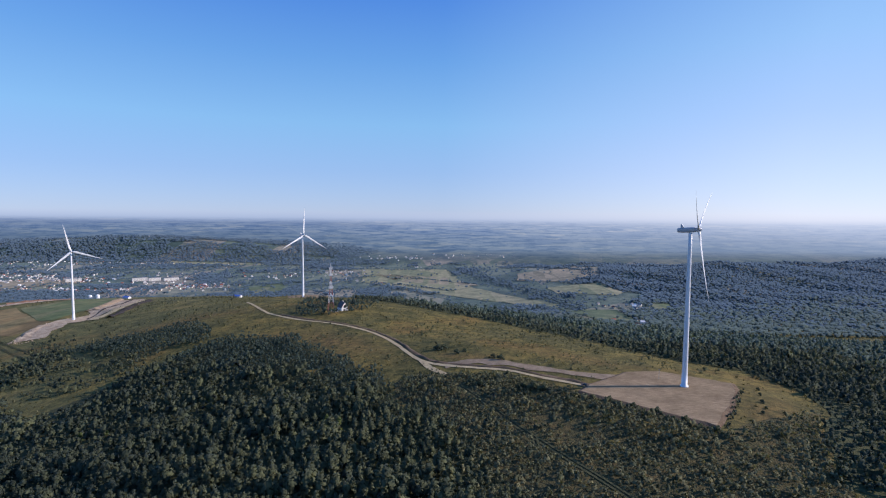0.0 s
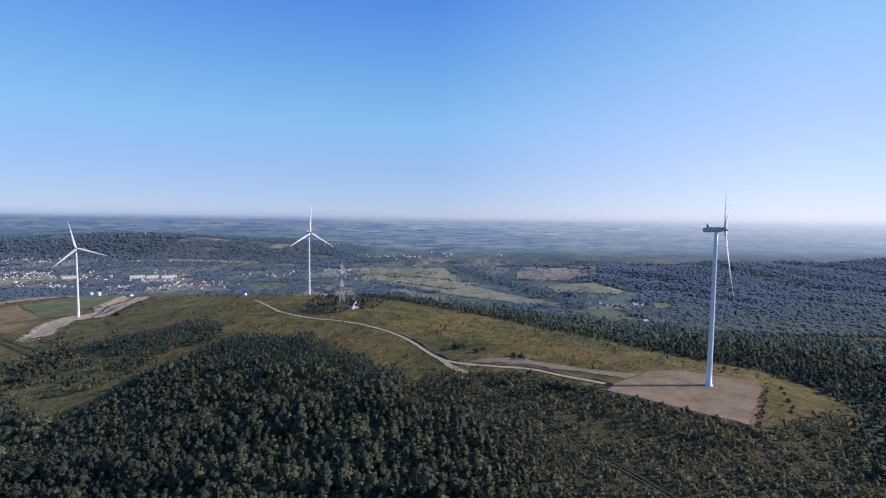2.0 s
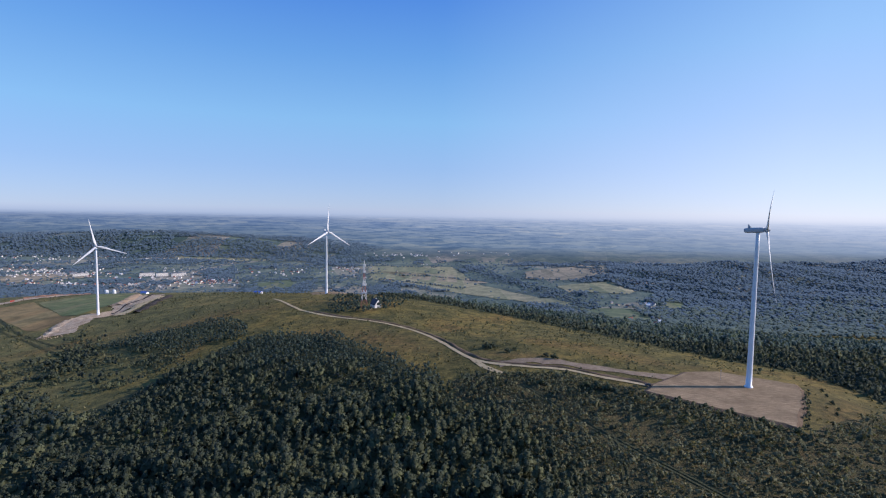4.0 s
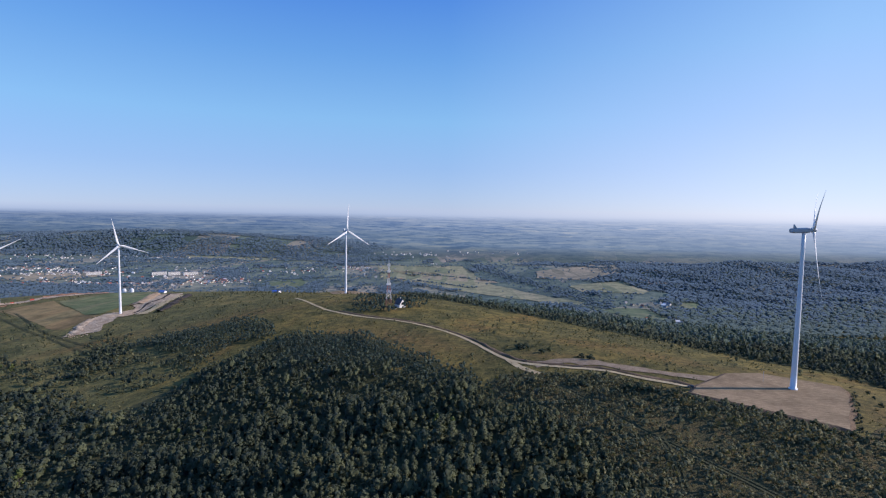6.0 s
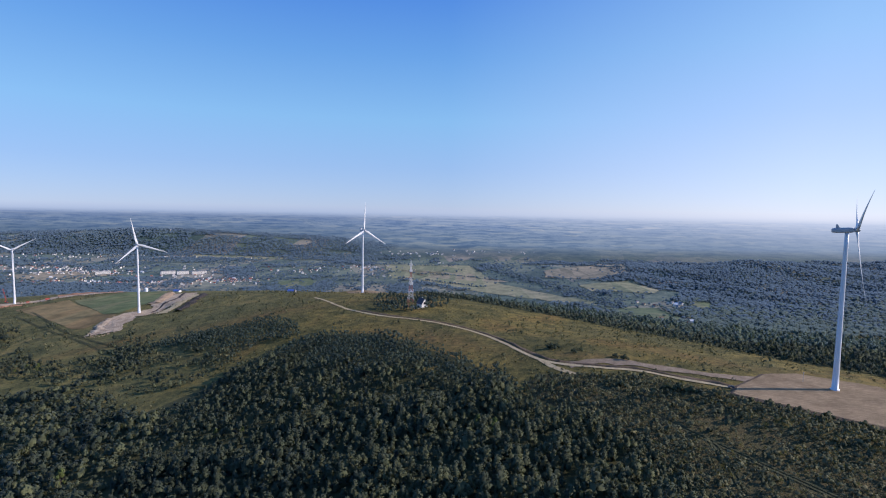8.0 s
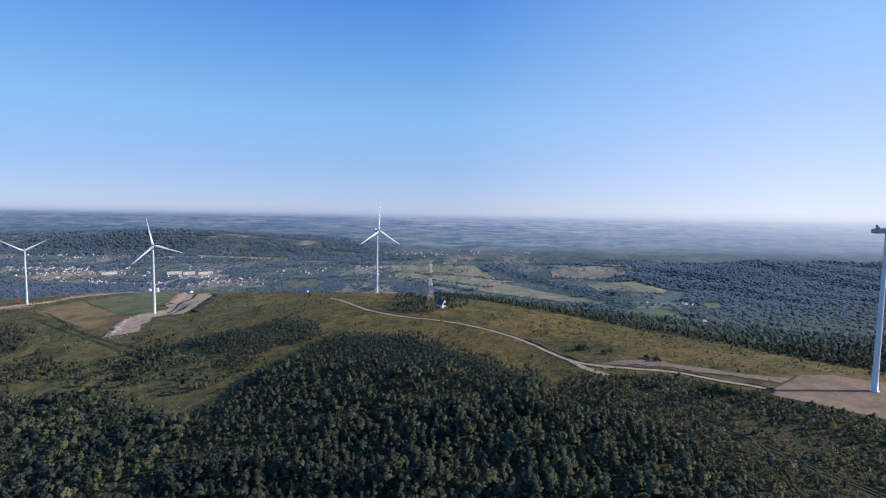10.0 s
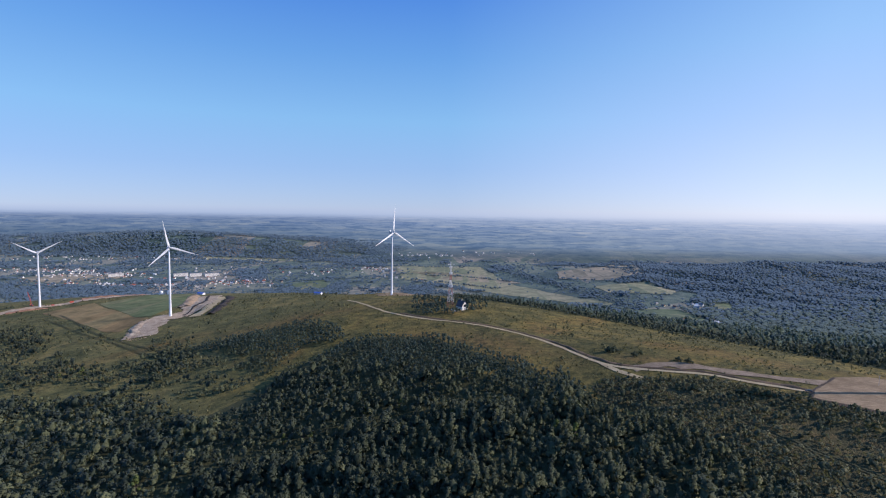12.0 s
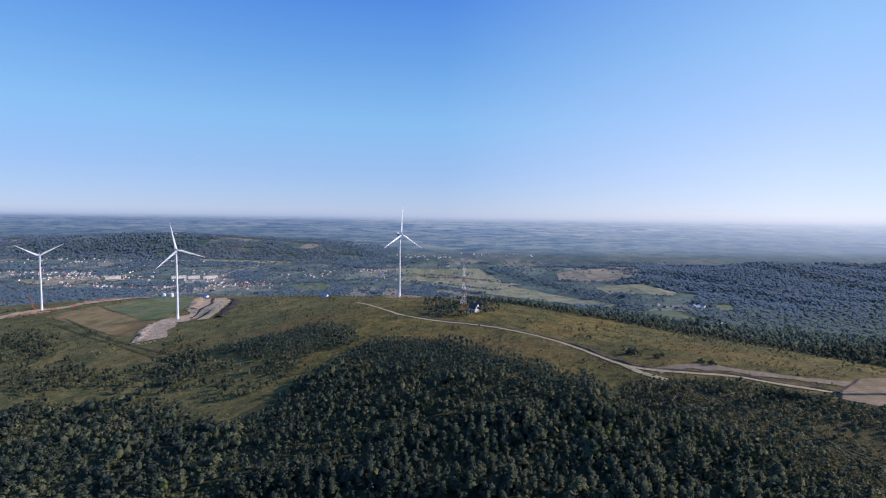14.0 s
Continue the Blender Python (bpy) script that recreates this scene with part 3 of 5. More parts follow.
for inner, outer in zip(rims, rims[1:]):
    for k in range(n):
        j = (k + 1) % n
        bm.faces.new((inner[k], outer[k], outer[j], inner[j])).material_index = 1
bmesh.ops.triangulate(bm, faces=[face], ngon_method="EAR_CLIP")
bmesh.ops.recalc_face_normals(bm, faces=bm.faces)
tagged(part("pavement", bm, [gravel_mat, earth_mat]), "levelled crushed-stone crane pad with earth banks", "pad", kind="structure")

drape("field", [(-985, 1035), (-945, 1130), (-706, 890), (-668, 872), (-676, 800), (-698, 805)], crop_brown_mat, 0.35, 24, "brown stubble field on the plateau", "field", 3)
drape("field", [(-921, 1114), (-860, 1230), (-787, 1243), (-690, 1060), (-668, 951), (-675, 888), (-706, 890)], crop_green_mat, 0.45, 24, "green crop field beside the dug road", "field", 2)
strip("road", [(-616, 752), (-632, 800), (-646, 850), (-632, 892), (-618, 925), (-640, 1010), (-672, 1090), (-690, 1150)], 46, rock_mat, 1.1, "wide pale road bed of crushed stone under construction", "road", wobble=5, step=8)
strip("soil_bank", [(-646, 940), (-664, 1000), (-700, 1080), (-735, 1160)], 26, clay_mat, 0.6, "cut bank of orange clay along the road bed", "bank", hump=3.5, wobble=5, step=5)
strip("soil_bank", [(-620, 890), (-628, 985), (-668, 1080), (-700, 1160)], 6, shade_spoil_mat, 1.3, "dark crumbling edge between the two road beds", "bank", hump=1.2, wobble=2, step=5)
strip("road", [(-579, 846), (-580, 873), (-590, 938), (-620, 1030), (-655, 1110)], 20, road_mat, 1.0, "lower grey bed of the road under construction", "road", wobble=2, step=8)
# this dark berm stands for the trench's shaded side
strip("soil_berm", [(-556, 850), (-560, 900), (-574, 960), (-602, 1040), (-636, 1110)], 16, shade_spoil_mat, 0.6, "spoil berm along the road bed, darkened for trench shade", "berm", hump=3, wobble=5, step=5)
strip("road", [(-1100, 1030), (-1075, 1080), (-1055, 1118), (-1000, 1170), (-930, 1215), (-880, 1240)], 28, rock_mat, 1.1, "pale stone works track by a turbine", "road", wobble=6, step=8)
strip("soil_bank", [(-1010, 1185), (-960, 1222), (-900, 1252)], 22, red_earth_mat, 0.4, "reddish heap of dug clay", "bank", hump=3.5, wobble=3, step=8)
strip("soil_bank", [(-628, 760), (-650, 800), (-664, 845)], 12, rock_mat, 1.2, "rough heap of pale broken stone beside the road bed", "bank", hump=2.2, wobble=5, step=4)
strip("soil_bank", [(-1075, 1052), (-1048, 1085), (-1030, 1108)], 12, red_earth_mat, 0.4, "low ridge of red clay by the works track", "bank", hump=3, wobble=3, step=6)
drape("pavement", [(-290, 965), (-240, 965), (-225, 1000), (-275, 1012), (-300, 990)], gravel_mat, 0.4, 12, "bare gravel pad round a turbine foot", "pad", 4)

# valley fields
FIELDS = (
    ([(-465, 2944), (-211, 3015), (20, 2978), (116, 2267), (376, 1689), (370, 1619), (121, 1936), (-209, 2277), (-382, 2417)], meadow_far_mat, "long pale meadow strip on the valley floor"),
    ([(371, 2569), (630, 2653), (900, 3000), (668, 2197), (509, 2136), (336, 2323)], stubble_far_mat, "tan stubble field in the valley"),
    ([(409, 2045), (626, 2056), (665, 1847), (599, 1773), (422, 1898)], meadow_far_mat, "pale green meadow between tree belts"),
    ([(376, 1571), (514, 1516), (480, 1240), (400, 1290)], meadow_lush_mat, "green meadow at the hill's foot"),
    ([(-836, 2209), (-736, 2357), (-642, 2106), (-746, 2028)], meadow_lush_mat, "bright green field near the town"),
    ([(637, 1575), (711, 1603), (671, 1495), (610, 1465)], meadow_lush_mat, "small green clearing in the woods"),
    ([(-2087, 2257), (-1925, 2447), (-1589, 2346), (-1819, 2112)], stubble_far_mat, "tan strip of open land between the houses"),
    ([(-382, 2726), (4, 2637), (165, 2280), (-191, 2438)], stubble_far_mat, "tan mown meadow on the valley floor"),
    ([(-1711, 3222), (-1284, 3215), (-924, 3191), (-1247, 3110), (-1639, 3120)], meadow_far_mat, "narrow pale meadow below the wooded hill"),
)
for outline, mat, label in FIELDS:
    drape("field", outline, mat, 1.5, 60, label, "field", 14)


# ---- wind turbines ----
HUB = 119.0


def turbine_parts():
    """Meshes of a three-bladed turbine; the rotor axis points along +x."""
    tower = rings([circle(3.0, -0.5, 32), circle(3.0, 0.5, 32)] + [circle(2.1 - 0.85 * k / 10 + (0.12 if k == 0 else 0), 0.5 + (HUB - 2.6) * k / 10, 32) for k in range(11)])
    nac = []
    for x, w, h0, h1 in ((-9.2, 1.1, -0.9, 1.1), (-8.6, 1.6, -1.5, 1.7), (-6, 1.85, -1.9, 2.0), (1.5, 1.95, -2.0, 2.0), (3.4, 1.7, -1.8, 1.8), (3.9, 1.3, -1.3, 1.3)):
        ring = []
        for k in range(20):
            a = 2 * math.pi * k / 20
            c, s = math.cos(a), math.sin(a)
            q = 1 / max((abs(c) ** 4 + abs(s) ** 4) ** 0.25, 1e-6)
            ring.append((x, w * c * q, (h0 + h1) / 2 + (h1 - h0) / 2 * s * q))
        nac.append(ring)
    nacelle = rings(nac)
    fin = rings([[(-6.6, y, 1.8), (-4.2, y, 1.8), (-5.6, y, 4.6), (-6.4, y, 4.6)] for y in (-1.6, 1.6)])
    spin = []
    for x, r in ((3.95, 1.35), (4.4, 1.75), (5.6, 1.85), (6.8, 1.5), (7.6, 0.8), (7.9, 0.15)):
        spin.append([(x, r * math.cos(2 * math.pi * k / 20), r * math.sin(2 * math.pi * k / 20)) for k in range(20)])
    hub = rings(spin)
    secs = []
    for k in range(19):
        u = k / 18
        r = 1.0 + 54.6 * u
        root = max(0.0, 1 - u / 0.14)
        chord = (1 - root) * (3.9 * (1 - u) ** 0.95 + 0.3) + root * 2.2
        thick = (1 - root) * chord * (0.26 - 0.14 * u) + root * 2.2
        twist = radians(16 * (1 - u) ** 2)
        cone = 0.055 * r + 0.0011 * r * r * 0.6
        ring = []
        for j in range(14):
            a = 2 * math.pi * j / 14
            cx = chord * (0.5 * math.cos(a) - (0.2 if root < 1 else 0) * (1 - root))
            cy = thick * 0.5 * math.sin(a) * (1 - 0.35 * math.cos(a) * (1 - root))
            ring.append((5.6 + cone + cy * math.cos(twist) - cx * math.sin(twist), cx * math.cos(twist) + cy * math.sin(twist), r))
        secs.append(ring)
    blade = rings(secs)
    door = box(bmesh.new(), 1.95, -0.5, 1.4, 2.16, 0.5, 3.6, 0.03)
    return tower, nacelle, fin, hub, blade, door


def wind_turbine(x, y, z, axis, spins, label, span=1.0):
    """axis: compass bearing of the rotor, clockwise from +y; spins: each blade's turn from upright."""
    body = thing("wind_turbine", label, "wind turbine", pose(x, y, z, 0, 0, 90 - axis), "wind turbines on the hill")
    tower, nacelle, fin, hub, blade, door = turbine_parts()
    part("tower", tower, white_mat, body, smooth=True)
    n = part("nacelle", nacelle, nacelle_mat, body, "light grey nacelle housing", True)
    n.matrix_basis = pose(0, 0, HUB, 0, -4, 0)
    part("cooler_fin", fin, nacelle_mat, n)
    h = part("rotor_hub", hub, nacelle_mat, body, "rounded spinner", True)
    h.matrix_basis = pose(0, 0, HUB, 0, -4, 0)
    first = None
    for a in spins:
        if first is None:
            first = part("blade", blade, white_mat, h, smooth=True)
            b = first
        else:
            b = new("blade", first.data)
            b.parent = h
        b.matrix_basis = pose(0, 0, 0, a, 0, 0) @ Matrix.Diagonal((1, 1, span, 1))
    part("door", door, steel_mat, body, "grey steel tower door")
    return body


wind_turbine(184.5, 385.6, 0.0, 123, (181, 301, 61), "tall white wind turbine on a crushed-stone pad")
wind_turbine(-268, 984, -33, 138, (358, 238, 118), "tall white wind turbine on the hill's brow", 0.94)
wind_turbine(-640, 886, -60, 142, (12, 252, 132), "tall white wind turbine beside the dug road bed", 0.84)
wind_turbine(-1055, 1118, -95, 145, (60, 180, 300), "tall white wind turbine by a works crane", 0.9)


# ---- trees ----
def ico(level):
    bm = bmesh.new()
    bmesh.ops.create_icosphere(bm, subdivisions=level, radius=1)
    v = np.array([p.co[:] for p in bm.verts])
    f = np.array([[q.index for q in p.verts] for p in bm.faces])
    bm.free()
    return v, f


def crown(rng, leaves, size, tall, wide, blobs, low=0.18, fat=(0.15, 0.24)):
    """An uneven crown: knobbly lobes of foliage, feathered with many small leaf clumps."""
    lobes = []
    for k in range(blobs):
        u = rng.uniform(low, 0.9)
        spread = wide * 0.5 * math.sin(math.pi * min(1, 0.25 + u * 0.78)) ** 0.8
        a = k * 2.4 + rng.uniform(-0.5, 0.5)
        r = spread * rng.uniform(0.3, 0.75)
        lobes.append((r * math.cos(a), r * math.sin(a), u * tall, wide * rng.uniform(*fat)))
    lobes.append((0, 0, tall * (0.88 if blobs else 0.3), wide * (0.16 if blobs else 0.4)))
    iv, jf = ico(1)
    verts, faces = [], []
    for lx, ly, lz, lr in lobes if blobs else ():
        i = len(verts)
        ball = iv * rng.uniform(0.5, 0.92, (len(iv), 1)) * lr * (0.95, 0.95, 1.3) + (lx, ly, lz)
        verts += list(ball)
        faces += [tuple(q + i) for q in jf]
    for k in range(leaves):
        lx, ly, lz, lr = lobes[k % len(lobes)]
        n = rng.normal(size=3)
        n[2] = abs(n[2]) * 1.2 - 0.25
        n /= np.linalg.norm(n)
        c = np.array((lx, ly, lz)) + n * lr * rng.uniform(0.7, 1.2) * np.array((1, 1, 1.3))
        n = n + rng.normal(size=3) * 0.5
        n /= np.linalg.norm(n)
        t = np.cross(n, rng.normal(size=3))
        t /= np.linalg.norm(t)
        b = np.cross(n, t)
        s = size * rng.uniform(0.55, 1.35)
        i = len(verts)
        verts += [c + t * s * 0.62 - n * s * 0.15, c + b * s * 0.5 - t * s * 0.3, c - b * s * 0.5 - t * s * 0.35 + n * s * 0.1]
        faces.append((i, i + 1, i + 2))
    return np.array(verts), np.array(faces)


def trunk_mesh(rng, tall, wide):
    bm = bmesh.new()
    lean = rng.normal(size=2) * 0.2
    n = 7
    last = None
    for k in range(5):
        u = k / 4
        r = 0.24 * (1 - 0.8 * u) + (0.1 if k == 0 else 0)
        ring = [bm.verts.new((lean[0] * u + r * math.cos(2 * math.pi * j / n), lean[1] * u + r * math.sin(2 * math.pi * j / n), -0.5 + u * (tall * 0.85 + 0.5))) for j in range(n)]
        if last:
            for j in range(n):
                bm.faces.new((last[j], last[(j + 1) % n], ring[(j + 1) % n], ring[j]))
        last = ring
    bm.faces.new(last)
    for k in range(6):
        u, a = rng.uniform(0.25, 0.75), rng.uniform(0, 2 * math.pi)
        strut(bm, (lean[0] * u, lean[1] * u, u * tall * 0.85), (wide * 0.34 * math.cos(a), wide * 0.34 * math.sin(a), tall * (u + 0.16)), 0.07)
    return bm


def lump(rng, wide, tall):
    """A far tree's crown: a rough knobbly mass with a few loose sprays."""
    v, f = ico(1)
    v = v * rng.uniform(0.7, 1.12, (len(v), 1)) * (wide / 2, wide / 2, tall / 2)
    extra, tri = [], []
    for k in range(4):
        n = rng.normal(size=3)
        n[2] = abs(n[2])
        n /= np.linalg.norm(n)
        c = n * (wide / 2, wide / 2, tall / 2) * rng.uniform(0.8, 1.15)
        i = len(v) + len(extra)
        extra += list(c + rng.normal(size=(3, 3)) * wide * 0.13)
        tri.append((i, i + 1, i + 2))
    return np.concatenate([v, extra]) + (0, 0, 8.5 - tall * 0.5), np.concatenate([f, tri])


def patchy(p, scale, seed):
    """Smooth noise in the plan, about 0 to 1."""
    return np.array([0.5 + 0.62 * noise.fractal((x * scale, y * scale, seed), 1.0, 2.0, 3) for x, y in p])


def soft_normals(v, lift):
    """Foliage catches light as a whole mass: directions out from the crown's heart, bent up by lift."""
    heart = np.array((0, 0, (v[:, 2].min() + v[:, 2].max()) * 0.42))
    n = (v - heart) / (v.max(0) - v.min(0)).clip(0.1)
    n /= np.linalg.norm(n, axis=1, keepdims=True).clip(1e-6)
    n = n * (1 - lift) + np.array((0, 0, 1)) * lift
    return n / np.linalg.norm(n, axis=1, keepdims=True).clip(1e-6)


def forest(name, mat, templates, spots, label, category, scales=(0.75, 1.25), clumps=0.0, lift=0.4, stand=0.018, grown=None):
    """One mesh of many trees: spots (n, 2), each with one of the templates; grown: each one's share of full size."""
    rng = np.random.default_rng(len(spots) + 5)
    z = height(spots[:, 0], spots[:, 1])
    pick = rng.integers(len(templates), size=len(spots))
    tall = 1 + clumps * (patchy(spots, 0.022, 31.0) - 0.5) * 2 if clumps else np.ones(len(spots))
    if grown is not None:
        tall = tall * grown
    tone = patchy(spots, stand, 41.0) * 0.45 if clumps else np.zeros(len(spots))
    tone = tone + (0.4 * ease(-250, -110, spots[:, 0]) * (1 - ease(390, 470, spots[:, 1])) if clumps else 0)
    all_v, all_f, all_t, all_n, base = [], [], [], [], 0
    for k, (v, f) in enumerate(templates):
        at = np.nonzero(pick == k)[0]
        if not len(at):
            continue
        a, s = rng.uniform(0, 2 * math.pi, len(at)), (scales[0] + (scales[1] - scales[0]) * rng.uniform(0, 1, len(at)) ** 1.7) * tall[at]
        sz = s * rng.uniform(0.85, 1.2, len(at))
        x = (np.cos(a)[:, None] * v[:, 0] - np.sin(a)[:, None] * v[:, 1]) * s[:, None] + spots[at, 0][:, None]
        y = (np.sin(a)[:, None] * v[:, 0] + np.cos(a)[:, None] * v[:, 1]) * s[:, None] + spots[at, 1][:, None]
        h = v[:, 2] * sz[:, None] + z[at][:, None] - 0.3
        all_v.append(np.stack([x, y, h], -1).reshape(-1, 3))
        n = soft_normals(v, lift)
        all_n.append(np.stack([np.cos(a)[:, None] * n[:, 0] - np.sin(a)[:, None] * n[:, 1], np.sin(a)[:, None] * n[:, 0] + np.cos(a)[:, None] * n[:, 1], np.broadcast_to(n[:, 2], x.shape)], -1).reshape(-1, 3))
        all_f.append((f[None] + (np.arange(len(at)) * len(v))[:, None, None] + base).reshape(-1, f.shape[1]))
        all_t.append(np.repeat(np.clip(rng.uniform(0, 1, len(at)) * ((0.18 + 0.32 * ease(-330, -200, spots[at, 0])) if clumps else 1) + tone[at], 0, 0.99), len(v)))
        base += len(at) * len(v)
    me = mesh_from(name, np.concatenate(all_v), np.concatenate(all_f), mat, True)
    me.attributes.new("tint", "FLOAT", "POINT").data.foreach_set("value", np.concatenate(all_t).astype(np.float32))
    me.normals_split_custom_set_from_vertices(np.concatenate(all_n).tolist())
    return tagged(new(name, me), label, category, kind="stuff")


def from_edge(p, outline):
    """Each spot's distance to the nearest side of an outline."""
    best = np.full(len(p), 1e9)
    for a, b in zip(outline, outline[1:] + outline[:1]):
        a, e = np.array(a, float), np.array(b, float) - a
        u = np.clip(((p - a) @ e) / (e @ e), 0, 1)
        best = np.minimum(best, np.hypot(*(p - a - u[:, None] * e).T))
    return best


def inside(p, outline):
    x, y, hit = p[:, 0], p[:, 1], np.zeros(len(p), bool)
    for (ax, ay), (bx, by) in zip(outline, outline[1:] + outline[:1]):
        if ay != by:
            hit ^= ((ay > y) != (by > y)) & (x < (bx - ax) * (y - ay) / (by - ay) + ax)
    return hit


def sow(x0, y0, x1, y1, step, seed):
    """Jittered plan spots."""
    rng = np.random.default_rng(seed)
    X, Y = np.meshgrid(np.arange(x0, x1, step), np.arange(y0, y1, step))
    p = np.stack([X.ravel(), Y.ravel()], -1) + rng.uniform(-0.48, 0.48, (X.size, 2)) * step
    return p, rng


def clear_of_roads(p, gap=6.0):
    keep = np.ones(len(p), bool)
    for q in spline(ROAD, 6):
        keep &= np.hypot(p[:, 0] - q.x, p[:, 1] - q.y) > gap
    for q in spline([(2, 455), (30, 458), (58, 447), (94, 427), (130, 412), (160, 405)], 6):
        keep &= np.hypot(p[:, 0] - q.x, p[:, 1] - q.y) > gap + 2
    keep &= ~inside(p, [(95, 374), (112, 396), (150, 430), (186, 432), (236, 392), (220, 360), (172, 302)])
    return keep


DITCH = [(15, 405), (32, 371), (51, 331), (72, 293), (91, 259), (112, 215)]


def off_ditch(p, gap=3.2):
    keep = np.ones(len(p), bool)
    for q in spline(DITCH, 3):
        keep &= np.hypot(p[:, 0] - q.x, p[:, 1] - q.y) > gap
    return keep


def crops_at(p):
    return inside(p, [(-948, 1010), (-860, 1240), (-780, 1250), (-600, 1150), (-590, 900), (-600, 740), (-700, 790)])


rng = np.random.default_rng(11)
NEAR = [crown(rng, 240, 0.88, t, w, b, 0.12, (0.18, 0.29)) for t, w, b in ((10, 5.8, 6), (8.5, 6.4, 6), (11.5, 5.0, 6), (7, 7.0, 6), (11, 4.4, 5), (6, 5.6, 5))]
NEAR_BUSH = [crown(rng, 150, 0.9, t, w, 5, 0.2, (0.18, 0.28)) for t, w in ((5.5, 7.0), (4.6, 6.2), (6.5, 6.6), (4, 5.4))]
MIDDLE = [crown(rng, 44, 1.5, t, w, 1, 0.3, (0.26, 0.36)) for t, w in ((10, 6.2), (8.5, 6.6), (11, 5.2), (7, 6.8), (6, 5.0))]
MIDDLE_BUSH = [crown(rng, 40, 1.4, t, w, 1, 0.3, (0.26, 0.36)) for t, w in ((5.5, 7.0), (4.4, 6.0), (6.5, 6.6))]
CONE = [crown(rng, 40, 1.1, t, w, 1, 0.3, (0.3, 0.4)) for t, w in ((7.5, 3.9), (6.4, 3.6), (8.4, 3.7), (5.6, 3.4))]
SLOPE = [crown(rng, 20, 1.9, t, w, 1, 0.3, (0.27, 0.36)) for t, w in ((6.5, 8.5), (5.5, 8.8), (8, 7.6), (9, 6.6), (5, 7.5))]
SHRUB = [crown(rng, 18, 0.9, t, w, 1, 0.2, (0.22, 0.32)) for t, w in ((2.2, 3.8), (1.6, 3.2), (3.0, 3.4), (1.2, 2.4))]
LOW_SHRUB = [crown(rng, 10, 0.8, t, w, 0, 0.2) for t, w in ((1.1, 2.4), (0.8, 2.8), (1.5, 2.2))]
TUSSOCK = [crown(rng, 9, 0.7, t, w, 0, 0.1) for t, w in ((0.9, 1.6), (1.3, 1.4), (0.7, 2.2))]
LUMPS = [lump(rng, w, t) for w, t in ((9.5, 6.5), (8, 8), (11, 6), (8.5, 5.5))]

FOREST = [(-303, 580), (-271, 614), (-233, 616), (-178, 597), (-148, 553), (-116, 515), (-85, 482), (-74, 458), (-54, 458), (-43, 412), (-26, 372), (-10, 392), (1, 352), (18, 316), (25, 295), (31, 281), (37, 257), (75, 180), (-480, 180), (-640, 330), (-760, 480), (-640, 538), (-625, 564), (-574, 539), (-543, 550), (-515, 556), (-464, 534), (-429, 496), (-377, 464), (-352, 479), (-345, 513), (-338, 550), (-312, 549)]
YOUNG_WOOD = [(-498, 664), (-477, 684), (-435, 690), (-391, 706), (-373, 718), (-320, 690), (-293, 650), (-282, 622), (-302, 612), (-323, 614), (-340, 606), (-360, 606), (-395, 622), (-440, 640)]
RIGHT_WOOD = [(-163, 906), (-74, 806), (14, 748), (91, 699), (150, 623), (189, 536), (225, 484), (265, 459), (280, 401), (268, 349), (225, 300), (205, 253), (260, 180), (700, 300), (1150, 900), (950, 1010), (600, 1030), (330, 1040), (100, 1060), (-60, 1030), (-150, 990)]
SCRUB = [(-41, 428), (-20, 440), (60, 420), (106, 372), (175, 306), (262, 349), (225, 300), (205, 253), (190, 180), (50, 180), (10, 275), (0, 324), (-17, 372), (-38, 405)]

under_mat = soil("undergrowth", ((0.036, 0.040, 0.018), (0.056, 0.058, 0.024), (0.085, 0.078, 0.032)), 0.12)
heath_mat = soil("scrubby_heath", ((0.058, 0.058, 0.026), (0.090, 0.078, 0.034), (0.155, 0.104, 0.042)), 0.13, relief=1.0)
FLOOR = FOREST[:18] + [(-480, 180), (-640, 330), (-500, 430), (-400, 455), (-345, 513), (-338, 550)]
drape("forest_floor", FLOOR, under_mat, 0.3, 24, "dark leafy undergrowth below the forest", "undergrowth", 7)
flank_floor_mat = soil("flank_undergrowth", ((0.042, 0.050, 0.024), (0.065, 0.072, 0.032), (0.095, 0.092, 0.040)), 0.12)
drape("forest_floor", RIGHT_WOOD, flank_floor_mat, 0.32, 30, "dark leafy undergrowth on the wooded flank", "undergrowth", 7)
drape("heath", SCRUB, heath_mat, 0.2, 16, "brown and green heath with low scrub", "heath", 6)

p, r = sow(-780, 180, 80, 760, 5.2, 1)
p = p[(inside(p, FOREST) | inside(p, YOUNG_WOOD)) & clear_of_roads(p, 8)]
p = p[(patchy(p, 0.045, 17.0) > 0.10) | inside(p, YOUNG_WOOD)]
single = inside(p, [(-235, 225), (-20, 225), (-20, 345), (-235, 330)])
single_spots = p[single][:280]
p = np.concatenate([p[~single], p[single][280:]])
